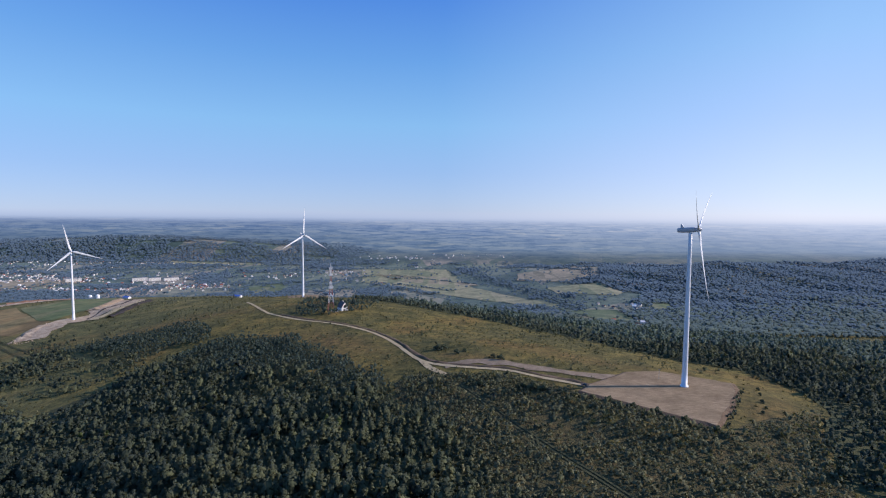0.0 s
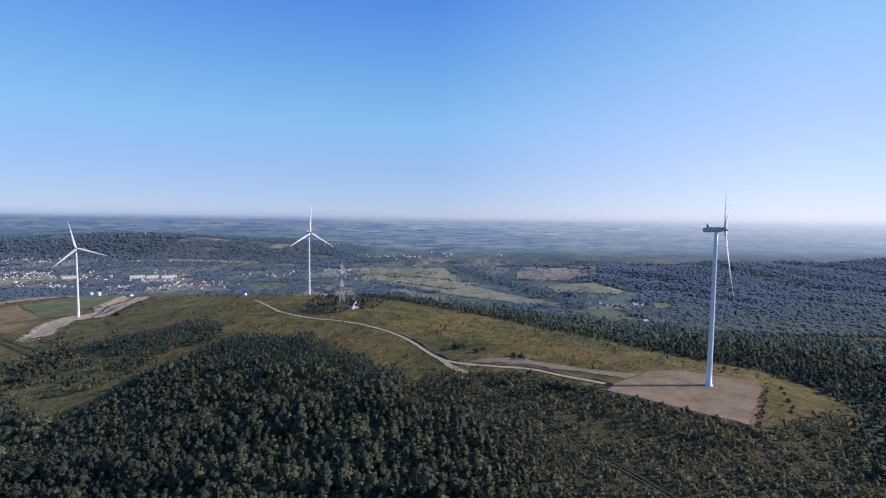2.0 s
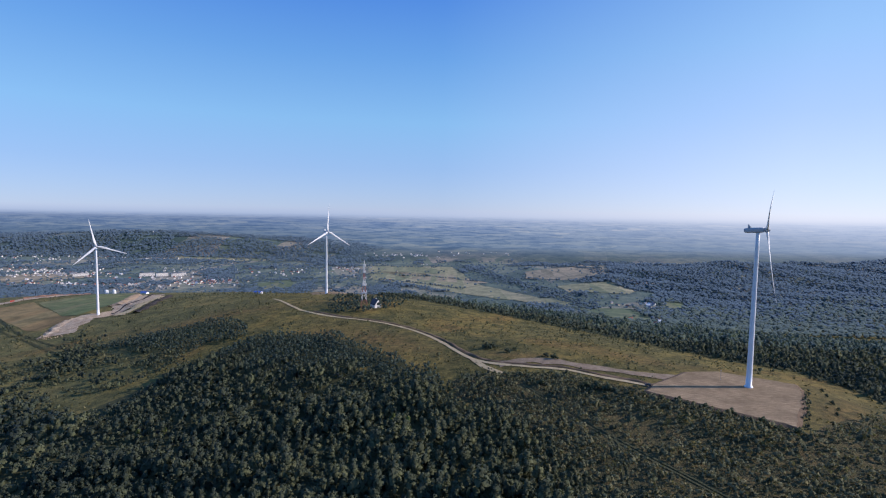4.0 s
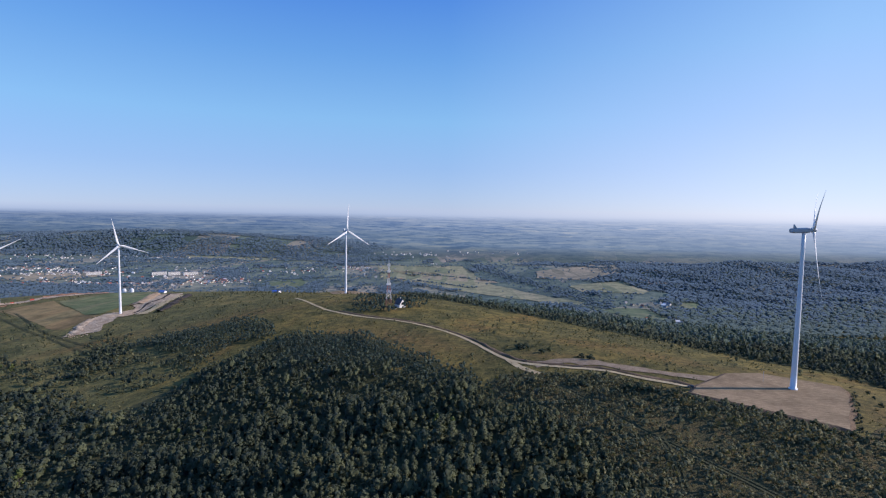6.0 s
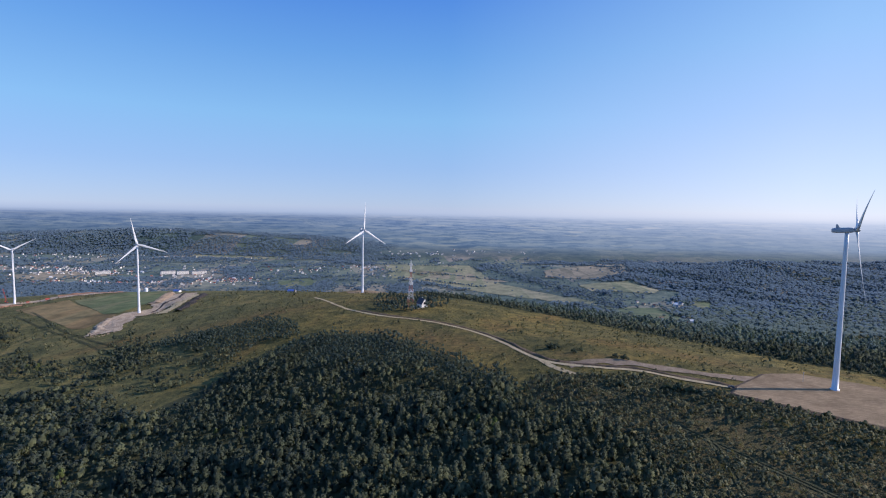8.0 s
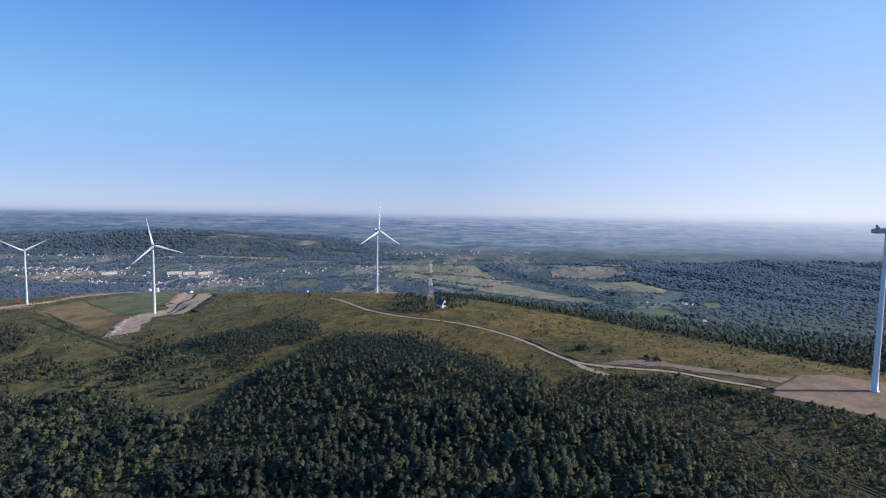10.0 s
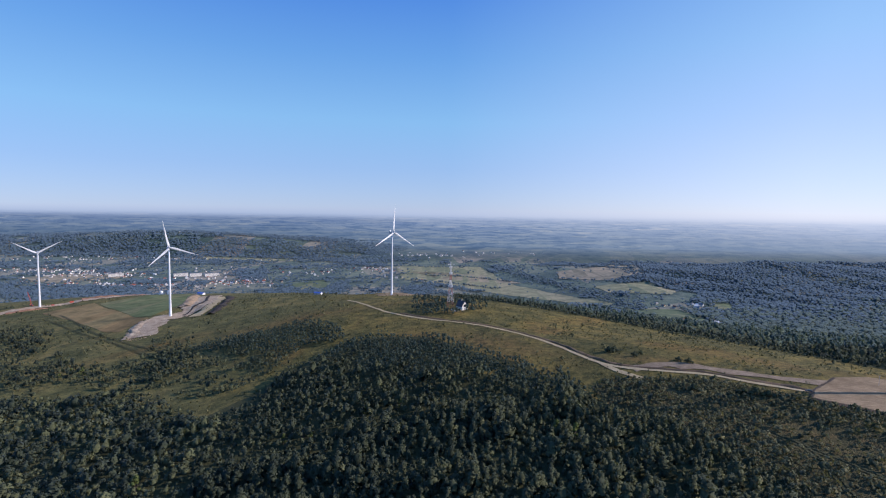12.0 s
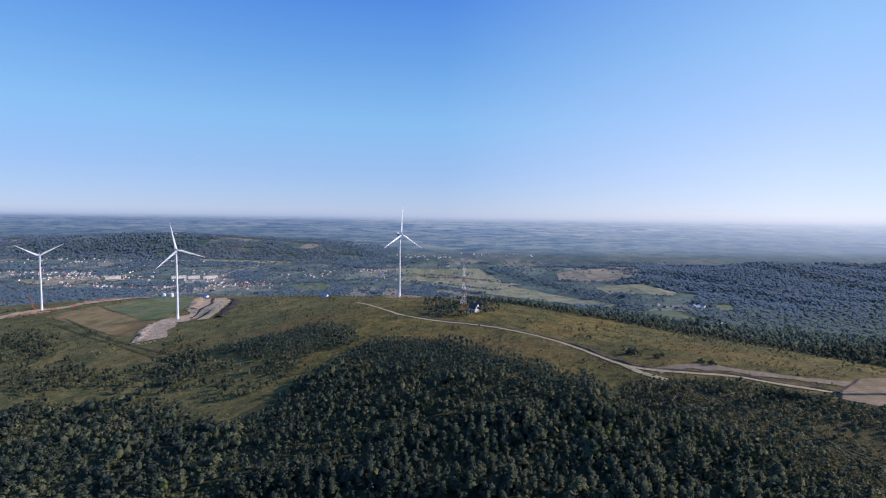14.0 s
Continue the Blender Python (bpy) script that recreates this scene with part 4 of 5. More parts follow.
# three kinds of growth: plantation on top, sallow thicket to the west, taller mixed wood between
wander = (patchy(p, 0.02, 57.0) - 0.5) * 90
young = inside(p, YOUNG_WOOD) | ((p[:, 1] + 0.55 * p[:, 0] + wander > 395) & (p[:, 0] > -310))
bushy = ~young & (p[:, 0] + wander < -335)
mixed = ~young & ~bushy & (r.uniform(size=len(p)) < 0.88) 
grown = 0.6 + 0.4 * ease(0, 26, from_edge(p, FOREST))
close = np.hypot(p[:, 0] + 110, p[:, 1]) < 420
for zone, near_kind, far_kind, mat, sizes, label in (
        (mixed, NEAR, MIDDLE, leaf_mat, (0.7, 1.5), "dense young broadleaf forest covering the near slope"),
        (bushy, NEAR_BUSH, MIDDLE_BUSH, leaf_mat, (0.6, 1.6), "rounded sallow thicket of grey-green bushes")):
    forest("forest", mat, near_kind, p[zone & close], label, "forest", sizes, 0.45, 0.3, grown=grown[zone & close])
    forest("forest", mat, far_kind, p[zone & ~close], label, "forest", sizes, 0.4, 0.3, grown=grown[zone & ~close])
rows_p, r2 = sow(-520, 330, 20, 730, 4.2, 101)
rows_w = (patchy(rows_p, 0.02, 57.0) - 0.5) * 90
rows_p = rows_p[(inside(rows_p, YOUNG_WOOD) | (inside(rows_p, FOREST) & (rows_p[:, 1] + 0.55 * rows_p[:, 0] + rows_w > 395) & (rows_p[:, 0] > -310))) & clear_of_roads(rows_p, 8)]
forest("plantation", teal_leaf_mat, CONE, rows_p, "close plantation of small dark blue-green trees", "plantation", (0.75, 1.2), 0.25, 0.32)

protos = []
for k, (v, f) in enumerate(NEAR):
    t = thing("tree", "young broadleaf tree with a dense dark green crown", "tree", group="trees of the near forest")
    part("trunk", trunk_mesh(rng, (11, 9, 12.5, 8, 10, 7)[k], 6), bark_mat, t, "grey-brown bark")
    c = new("crown", mesh_from("crown", v, f, leaf_mat, True))
    c.data.normals_split_custom_set_from_vertices(soft_normals(v, 0.3).tolist())
    c.parent = t
    protos.append(t)
for k, (x, y) in enumerate(single_spots):
    m = pose(x, y, ground_z(x, y), 0, 0, float(r.uniform(0, 360)))
    s = float(r.uniform(0.75, 1.25))
    t = protos[k] if k < len(protos) else copy_thing(protos[k % len(protos)], m)
    t.matrix_basis = m @ Matrix.Diagonal((s, s, s * float(r.uniform(0.9, 1.15)), 1))

p, r = sow(-180, 180, 1200, 1210, 8.4, 2)
p = p[inside(p, RIGHT_WOOD) & clear_of_roads(p, 10)]
edge, r2 = sow(-180, 180, 420, 930, 5.6, 22)
edge = edge[inside(edge, RIGHT_WOOD) & ~inside(edge, [(x + 28, y + 42) for x, y in RIGHT_WOOD]) & clear_of_roads(edge, 9)]
forest("thicket", leaf_mat, SHRUB, edge, "bushy green edge of the flank forest", "thicket", (1.2, 2.6))
p = p[(p[:, 1] < 640) | (r.uniform(size=len(p)) < 0.75)]
fore = (p[:, 1] < 560) & (p[:, 0] < 420)
nearer, r2 = sow(180, 180, 420, 560, 5.2, 23)
nearer = nearer[inside(nearer, RIGHT_WOOD) & clear_of_roads(nearer, 10)]
forest("forest", leaf_mat, MIDDLE_BUSH + MIDDLE[:3], nearer, "young mixed forest on the shoulder of the hill", "forest", (0.7, 1.3), 0.3, 0.45, grown=0.6 + 0.4 * ease(0, 30, from_edge(nearer, RIGHT_WOOD)))
p = p[~fore]
forest("forest", hazed_flank_leaf_mat, SLOPE, p, "mixed forest falling away down the hill's flank", "forest", (0.7, 1.35), 0.3, 0.5, grown=0.45 + 0.55 * ease(0, 80, from_edge(p, RIGHT_WOOD)))

scrub_leaf_mat = foliage("scrub_leaves", (0.084, 0.094, 0.056), (0.126, 0.132, 0.074), (0.19, 0.178, 0.096))
p, r = sow(-60, 180, 290, 450, 2.5, 34)
p = p[inside(p, SCRUB) & clear_of_roads(p, 5) & off_ditch(p)]
p = p[patchy(p, 0.02, 9.0) + r.uniform(-0.3, 0.3, len(p)) > 0.27]
forest("scrub", scrub_leaf_mat, LOW_SHRUB, p, "low grey-green scrub carpeting the heath", "scrub", (0.7, 2.2), 0.0, 0.4)

p, r = sow(-60, 180, 290, 450, 6.0, 3)
p = p[inside(p, SCRUB) & clear_of_roads(p, 5) & off_ditch(p)]
d = patchy(p, 0.03, 7.0)
p = p[d + r.uniform(-0.22, 0.22, len(p)) > 0.47]
forest("scrub", scrub_leaf_mat, SHRUB, p, "dense green bushes on rough grass", "scrub", (0.7, 1.9), 0.0, 0.4)

p, r = sow(-70, 180, 290, 450, 6.5, 33)
p = p[inside(p, SCRUB) & clear_of_roads(p, 7) & off_ditch(p)]
p = p[patchy(p, 0.025, 61.0) + r.uniform(-0.3, 0.3, len(p)) > 0.93 - 0.45 * (1 - ease(0, 70, p[:, 0]))]
forest("thicket", leaf_mat, MIDDLE, p, "young trees straggling out from the forest", "thicket", (0.4, 1.05))

ditch = []
for (ax, ay), (bx, by), off in (((103, 374), (171, 313), 6.5), ((171, 313), (222, 386), 6.0), ((103, 374), (171, 313), 9.5)):
    n = 64
    for k in range(n):
        u = (k + float(r.uniform(-0.5, 0.5))) / n
        e = Vector((bx - ax, by - ay)).normalized()
        side = off + float(r.normal()) * 1.3
        if r.uniform() < 0.8:
            ditch.append((ax + (bx - ax) * u + e.y * side, ay + (by - ay) * u - e.x * side))
forest("brush", leaf_mat, SHRUB, np.array(ditch), "dark brush grown along the ditch round the crane pad", "scrub", (0.5, 1.2))

COPSES = ([(-930, 869), (-872, 870), (-784, 817), (-731, 748), (-768, 731), (-829, 754)], [(-697, 640), (-660, 662), (-586, 629), (-545, 596), (-577, 577), (-649, 594)], [(-528, 620), (-480, 615), (-453, 582), (-496, 583)], [(-572, 684), (-567, 737), (-512, 710), (-490, 635)], [(-779, 696), (-681, 585), (-636, 566), (-704, 662)])
for k, outline in enumerate(COPSES):
    p, r = sow(-940, 560, -440, 880, 7.0, 70 + k)
    p = p[inside(p, outline)]
    p = p[r.uniform(size=len(p)) < (0.45, 0.95, 0.5, 0.5, 0.9)[k]]
    forest("copse", leaf_mat, MIDDLE, p, "clump of low trees and bushes in the grass", "copse", (0.6, 1.25))

p, r = sow(-1150, 430, 330, 1180, 8.4, 4)
out = ~inside(p, FLOOR) & ~inside(p, RIGHT_WOOD) & clear_of_roads(p, 7)
p = p[out]
d = patchy(p, 0.016, 13.0)
left = (1 - ease(-420, -150, p[:, 0])) * 0.2 + ease(60, 120, p[:, 0]) * (1 - ease(480, 560, p[:, 1])) * 0.25
crops = crops_at(p)
p = p[(d + r.uniform(-0.3, 0.3, len(p)) > 0.86 - left) & ~crops]
forest("scrub", scrub_leaf_mat, SHRUB, p, "single bushes dotted over the grassland", "scrub", (0.4, 1.8))

p, r = sow(-900, 540, -330, 880, 4.6, 44)
p = p[~inside(p, FOREST) & ~inside(p, YOUNG_WOOD) & ~crops_at(p) & ~((p[:, 1] > 670) & (p[:, 0] > -680))]
p = p[patchy(p, 0.013, 63.0) * 0.65 + patchy(p * (1, 2), 0.04, 64.0) * 0.35 + r.uniform(-0.03, 0.03, len(p)) > 0.645]
forest("thicket", leaf_mat, MIDDLE_BUSH, p, "clumps of dark bushes on the western grass", "thicket", (0.45, 1.1), 0.0, 0.3)

p, r = sow(-140, 400, 210, 660, 4.2, 45)
p = p[~inside(p, FOREST) & ~inside(p, RIGHT_WOOD) & ~inside(p, SCRUB) & clear_of_roads(p, 5)]
p = p[patchy(p, 0.03, 65.0) * 0.5 + patchy(p, 0.09, 66.0) * 0.5 + r.uniform(-0.12, 0.12, len(p)) > 0.62]
forest("scrub", scrub_leaf_mat, LOW_SHRUB, p, "low dark scrub dotted over the yellow meadow", "scrub", (0.5, 1.7), 0.0, 0.35)

p, r = sow(-600, 490, -290, 700, 4.6, 46)
p = p[inside(p, [(-590, 600), (-540, 680), (-470, 640), (-395, 622), (-330, 606), (-308, 575), (-340, 545), (-400, 510), (-470, 548)]) & ~inside(p, FOREST) & ~inside(p, YOUNG_WOOD)]
p = p[patchy(p * (1, 1.8), 0.028, 67.0) * 0.7 + r.uniform(0, 0.3, len(p)) > 0.56]
forest("thicket", leaf_mat, MIDDLE_BUSH, p, "loose thickets of dark bushes between the woods", "thicket", (0.35, 1.1), 0.0, 0.3)

tussock_mat = foliage("dry_grass_tufts", (0.055, 0.06, 0.022), (0.10, 0.09, 0.032), (0.17, 0.135, 0.05))
p, r = sow(-1000, 200, 320, 980, 7.5, 9)
p = p[~inside(p, FLOOR) & ~inside(p, RIGHT_WOOD) & clear_of_roads(p, 5)]
crops = crops_at(p)
p = p[(patchy(p, 0.02, 51.0) + r.uniform(-0.4, 0.4, len(p)) > 0.45) & ~crops]
forest("grass_tufts", tussock_mat, TUSSOCK, p, "tufts of dry yellow-green grass on the hill", "grass", (0.5, 1.6))

# woods of the valley and the far hills
# hamlets: middle x, y, reach along x and y, houses, share of red roofs
HAMLETS = ((-2400, 3080, 420, 120, 44, 0.2), (-2120, 2540, 300, 80, 70, 0.15), (-1830, 2400, 240, 70, 60, 0.3), (-1480, 2110, 300, 45, 84, 0.4), (-1800, 3150, 420, 30, 26, 0.1), (-1240, 2320, 180, 60, 18, 0.3), (-1060, 2225, 100, 50, 64, 0.7), (-560, 2800, 150, 90, 34, 0.5), (-310, 3400, 230, 50, 30, 0.1), (300, 3480, 300, 60, 14, 0.1), (530, 1560, 90, 70, 10, 0.2), (-890, 2600, 200, 60, 16, 0.3), (-150, 3110, 40, 30, 4, 0.2), (480, 1290, 40, 60, 4, 0.2), (-1800, 2500, 900, 420, 150, 0.15), (-700, 2650, 420, 200, 24, 0.3))
FIELD_OUTLINES = [f[0] for f in FIELDS]
for y0, y1, step, size, seed in ((1050, 2500, 10.9, (0.9, 1.45), 5), (2500, 3900, 15.5, (1.1, 1.85), 6)):
    p, r = sow(-3700, y0, 2700, y1, step, seed)
    p = p[(np.abs(p[:, 0] + 90) < p[:, 1] * 0.98 + 60) & ~inside(p, RIGHT_WOOD)]
    p = p[(near_weight(p[:, 0], p[:, 1]) < 0.6) | ((p[:, 0] > -60) & (p[:, 1] > 1030))]
    d = patchy(p, 0.0024, 21.0) * 0.7 + patchy(p, 0.009, 23.0) * 0.3
    right_hill = (p[:, 0] > 540 + 110 * np.sin(p[:, 1] * 0.008) + (p[:, 1] - 1500) * 0.12) & (p[:, 1] < 2620)
    right_hill &= patchy(p * (1, 1.6), 0.006, 78.0) > 0.17
    left_hill = np.exp(-((p[:, 0] + 2150) / 1000) ** 2 - ((p[:, 1] - 3600) / 280) ** 2) > 0.055
    left_hill &= patchy(p * (1, 2.2), 0.0032, 77.0) > 0.30
    left_hill |= (np.abs(p[:, 1] - 3330 - 0.05 * p[:, 0]) < 70) & (p[:, 0] < -350) & (p[:, 0] > -1500)
    open_land = np.zeros(len(p), bool)
    for o in FIELD_OUTLINES:
        open_land |= inside(p, o)
    for hx, hy, rx, ry, n, red in HAMLETS:
        if n < 100:
            open_land |= (((p[:, 0] - hx) / (rx * 0.85)) ** 2 + ((p[:, 1] - hy + 15) / (ry * 0.85 + 12)) ** 2 < 1) & (r.uniform(size=len(p)) < 0.8)
    belt = ((d > 0.57) | ((p[:, 1] < 1260) & (d > 0.36))) & (p[:, 1] < 3350)
    town = (p[:, 0] < -420) & (p[:, 1] > 1750)
    single = r.uniform(size=len(p)) < np.where(town, 0.04 + 0.24 * (patchy(p, 0.006, 35.0) > 0.5), 0.07)
    p = p[(right_hill | left_hill | belt | (single & (p[:, 1] < 3300))) & ~((np.abs(p[:, 0] + 1370) < 230) & (np.abs(p[:, 1] - 2340) < 75)) & (~open_land | (single & (r.uniform(size=len(p)) < np.where(town, 0.3, 0.2))))]
    foot = p[:, 1] + patchy(p, 0.004, 91.0) * 300 + r.uniform(0, 500, len(p)) < 1850
    if foot.any():
        forest("forest", hazed_flank_leaf_mat, LUMPS, p[foot], "mixed woods at the foot of the hill", "forest", size, 0.3, 0.7, 0.007)
    p = p[~foot]
    forest("forest", leaf_hazed_mat, LUMPS, p, "dark woods and tree belts across the valley", "forest", size, 0.3, 0.7, 0.005)

# hedges and lines of trees that follow the stream and the lanes
r = np.random.default_rng(61)
BELTS = (([(89, 3080), (198, 2564), (295, 2170), (360, 1942), (406, 1736), (428, 1523)], 26, 3), ([(502, 3313), (564, 2812), (667, 2639), (653, 2116)], 22, 2), ([(-442, 2997), (-276, 2963), (-81, 2936)], 12, 1), ([(-856, 2254), (-711, 2368), (-519, 2474), (-372, 2630)], 16, 2), ([(-1779, 1905), (-1624, 1980), (-1403, 2051), (-1167, 2036)], 22, 2), ([(-250, 2560), (-60, 2520), (150, 2330)], 5, 1), ([(-330, 2400), (-150, 2300), (40, 2150)], 4, 1))
for line, wide, many in BELTS:
    spots = np.array([q + Vector(r.normal(size=2)) * wide for q in spline(line, 6.0) for k in range(many)])
    forest("tree_belt", leaf_hazed_mat, LUMPS, spots, "dark belt of trees along a stream and lanes", "trees", (0.6, 1.2), 0.3, 0.6, 0.007)

# a few pale willows at the wood's edge
light_leaf_mat = foliage("willow_leaves", (0.10, 0.13, 0.045), (0.135, 0.165, 0.055), (0.18, 0.20, 0.07))
first = None
for x, y, s in ((-612, 612, 0.9), (-604, 616, 0.8), (-597, 610, 1.0), (-620, 604, 0.7), (-375, 352, 1.3), (-287, 399, 0.8), (-199, 434, 0.85), (-134, 397, 0.9), (-155, 407, 0.75), (-265, 398, 0.7), (-228, 430, 0.7), (-83, 362, 1.0), (-72, 352, 1.1)):
    m = pose(x, y, ground_z(x, y), 0, 0, 40 * s) @ Matrix.Diagonal((s, s, s, 1))
    if first is None:
        first = thing("tree", "pale yellow-green tree standing out of the dark wood", "tree", m, "pale trees in the wood")
        part("trunk", trunk_mesh(rng, 8, 7), bark_mat, first, "grey-brown bark")
        new("crown", mesh_from("crown", *NEAR[0], light_leaf_mat, True)).parent = first
    else:
        copy_thing(first, m).scale = (s, s, s)

# trees round the mast
p, r = sow(-250, 690, -90, 830, 5.4, 8)
p = p[inside(p, [(-215, 748), (-215, 850), (-166, 800), (-100, 790), (-104, 730), (-128, 700), (-150, 684), (-205, 700)]) & clear_of_roads(p, 9)]
p = p[(np.hypot(p[:, 0] + 150, p[:, 1] - 717) > 15) & (patchy(p, 0.04, 3.0) > 0.24)]
forest("grove", teal_leaf_mat, MIDDLE_BUSH + CONE, p, "grove of low trees round the mast", "grove", (0.6, 1.2))

first = None
for x, y, s in ((-4, 501, 2.4), (2, 505, 1.8), (53, 459, 1.9), (47, 466, 1.5), (14, 484, 1.6), (22, 489, 1.3), (70, 388, 2.6), (77, 384, 2.2), (64, 392, 2.0), (31, 402, 2.3), (24, 408, 1.7), (118, 356, 1.6), (131, 345, 1.4), (143, 335, 1.7), (156, 322, 1.5), (168, 306, 1.6), (234, 372, 0.8), (226, 356, 1.0), (222, 345, 0.7), (241, 386, 0.9), (214, 336, 0.8)):
    m = pose(x, y, ground_z(x, y) - 0.2, 0, 0, 57 * s) @ Matrix.Diagonal((s, s, s, 1))
    if first is None:
        first = thing("bush", "broad dark green bush on the open grass", "bush", m, "bushes on the open grass")
        new("foliage", mesh_from("foliage", *crown(rng, 130, 0.6, 2.0, 4.6, 6, 0.2, (0.14, 0.2)), leaf_mat, True)).parent = first
        bm = bmesh.new()
        for a in (0.3, 2.4, 4.5):
            strut(bm, (0, 0, -0.2), (0.8 * math.cos(a), 0.8 * math.sin(a), 1.5), 0.06)
        part("stem", bm, bark_mat, first)
    else:
        copy_thing(first, m).matrix_basis = m

# ---- rubble along the road works ----
ROCKS = []
for k in range(4):
    v, f = ico(1)
    ROCKS.append((v * rng.uniform(0.6, 1.2, (len(v), 1)) * (1.5, 1.1, 0.8) + (0, 0, 0.9), f))
r = np.random.default_rng(88)
for line, reach, many in (([(-616, 752), (-632, 800), (-646, 850), (-632, 892), (-618, 925), (-640, 1010), (-690, 1150)], 23, 3), ([(-1100, 1030), (-1055, 1118), (-1000, 1170), (-930, 1215)], 15, 2), ([(-612, 745), (-630, 765), (-650, 800)], 10, 9)):
    spots = []
    for q in spline(line, 5.0):
        for k in range(many):
            a = r.uniform(0, 2 * math.pi)
            spots.append((q.x + math.cos(a) * reach * r.uniform(0.7, 1.15), q.y + math.sin(a) * reach * r.uniform(0.7, 1.15)))
    forest("rubble", rock_mat, ROCKS, np.array(spots), "broken pale stones strewn along the road works", "rubble", (0.35, 1.25), 0.0, 0.1)

# ---- wheel tracks ----
tuft_mat = soil("trodden_grass", ((0.05, 0.055, 0.025), (0.075, 0.075, 0.035), (0.10, 0.09, 0.045)), 0.2)
strip("ditch", DITCH, 1.8, under_mat, 0.35, "dark ditch cut through the heath", "ditch", offset=-2.0, wobble=0.4)
for line in (DITCH, [(59, 321), (57, 295), (51, 269)], [(-911, 950), (-788, 847), (-670, 757), (-576, 684), (-516, 643)], [(-914, 990), (-728, 816), (-606, 720), (-533, 675)]):
    for side in (-1.3, 1.3):
        strip("road", line, 1.2, tuft_mat, 0.6, "worn wheel track through rough grass", "track", offset=side, wobble=0.4)
strip("road", [(-2100, 1980), (-1926, 2164), (-1890, 2277), (-1739, 2437), (-1650, 2480)], 16, stubble_far_mat, 2.0, "pale road through the town", "road", step=20, wobble=1)


# ---- lattice mast and its station ----
def lattice_mast(x, y, z, tall):
    mast = thing("lattice_mast", "tall red and white lattice radio mast on the hill", "radio mast", pose(x, y, z, 0, 0, 20))
    cuts = (0, 0.16, 0.32, 0.47, 0.61, 0.74, 0.87)
    half = [4.4, 3.3, 2.4, 1.7, 1.2, 0.85, 0.6]
    for k in range(6):
        bm = bmesh.new()
        z0, z1, a, b = cuts[k] * tall, cuts[k + 1] * tall, half[k], half[k + 1]
        c0 = [(a, a, z0), (-a, a, z0), (-a, -a, z0), (a, -a, z0)]
        c1 = [(b, b, z1), (-b, b, z1), (-b, -b, z1), (b, -b, z1)]
        for i in range(4):
            j = (i + 1) % 4
            strut(bm, c0[i], c1[i], 0.2)
            strut(bm, c1[i], c1[j], 0.13)
            strut(bm, c0[i], c1[j], 0.075)
            strut(bm, c0[j], c1[i], 0.075)
        part("mast_section", bm, (mast_red_mat, mast_white_mat)[k % 2], mast, ("red", "white")[k % 2] + " painted lattice section")
        if k in (1, 2, 4, 5):
            part("platform", box(bmesh.new(), -b - 0.9, -b - 0.9, z1 - 0.15, b + 0.9, b + 0.9, z1 + 0.15, 0.03), steel_mat, mast)
            for i, (sx, sy) in enumerate(((1, 0), (-1, 0), (0, 1), (0, -1))):
                px, py = sx * (b + 1.1), sy * (b + 1.1)
                part("antenna_panel", box(bmesh.new(), px - 0.35, py - 0.35, z1 + 0.2, px + 0.35, py + 0.35, z1 + 3.0, 0.05), mast_white_mat, mast, "white antenna panel")
    bm = bmesh.new()
    strut(bm, (0, 0, cuts[6] * tall), (0, 0, tall), 0.3, 8)
    part("top_pole", bm, mast_white_mat, mast)
    return mast


lattice_mast(-157, 720, ground_z(-157, 720), 66)


def gabled(wide, deep, eaves, ridge, over=0.4):
    """Wall and roof meshes of a gabled house, ridge along y, on the origin."""
    w, d = wide / 2, deep / 2
    wall = rings([[(-w, y, -1.0), (w, y, -1.0), (w, y, eaves), (0, y, ridge), (-w, y, eaves)] for y in (-d, d)])
    s = (ridge - eaves) / w
    o = w + over
    roof = rings([[(-o, y, eaves - s * over), (0, y, ridge + 0.02), (o, y, eaves - s * over), (o, y, eaves - s * over + 0.3), (0, y, ridge + 0.35), (-o, y, eaves - s * over + 0.3)] for y in (-d - over, d + over)])
    return wall, roof


zs = ground_z(-141, 722)
station = thing("station_house", "white gabled station house with a steep dark roof", "house", pose(-141, 722, zs, 0, 0, 38))
wall, roof = gabled(10, 13, 4.6, 11.8)
part("wall", wall, wall_mat, station, "white rendered wall")
part("roof", roof, dark_mat, station, "steep dark sheet roof")
w = part("window", box(bmesh.new(), -2.0, -6.56, 4.0, 2.0, -6.4, 7.4, 0.03), glass_mat, station, "large dark gable window")
part("window_sill", box(bmesh.new(), -2.3, -6.8, 3.75, 2.3, -6.45, 3.95, 0.03), wall_mat, w)
part("door", box(bmesh.new(), -0.6, -6.58, 0.0, 0.6, -6.4, 2.1, 0.03), dark_mat, station)
part("chimney", box(bmesh.new(), 1.5, 2.0, 9.5, 2.4, 2.9, 12.6, 0.05), wall_mat, station)
for x, y, s in ((-150, 708, 1.0), (-146, 709, 0.8), (-176, 714, 0.9), (-155, 712, 0.6)):
    hut = thing("equipment_cabin", "small white equipment cabin by the mast", "cabin", pose(x, y, ground_z(x, y) - 0.1, 0, 0, 12) @ Matrix.Diagonal((s, s, s, 1)), "cabins by the mast")
    part("body", box(bmesh.new(), -1.6, -1.3, 0, 1.6, 1.3, 2.6, 0.05), wall_mat, hut)
    part("roof", box(bmesh.new(), -1.8, -1.5, 2.6, 1.8, 1.5, 2.8, 0.03), steel_mat, hut)
    part("door", box(bmesh.new(), -0.5, -1.36, 0.1, 0.5, -1.28, 2.1, 0.02), steel_mat, hut)

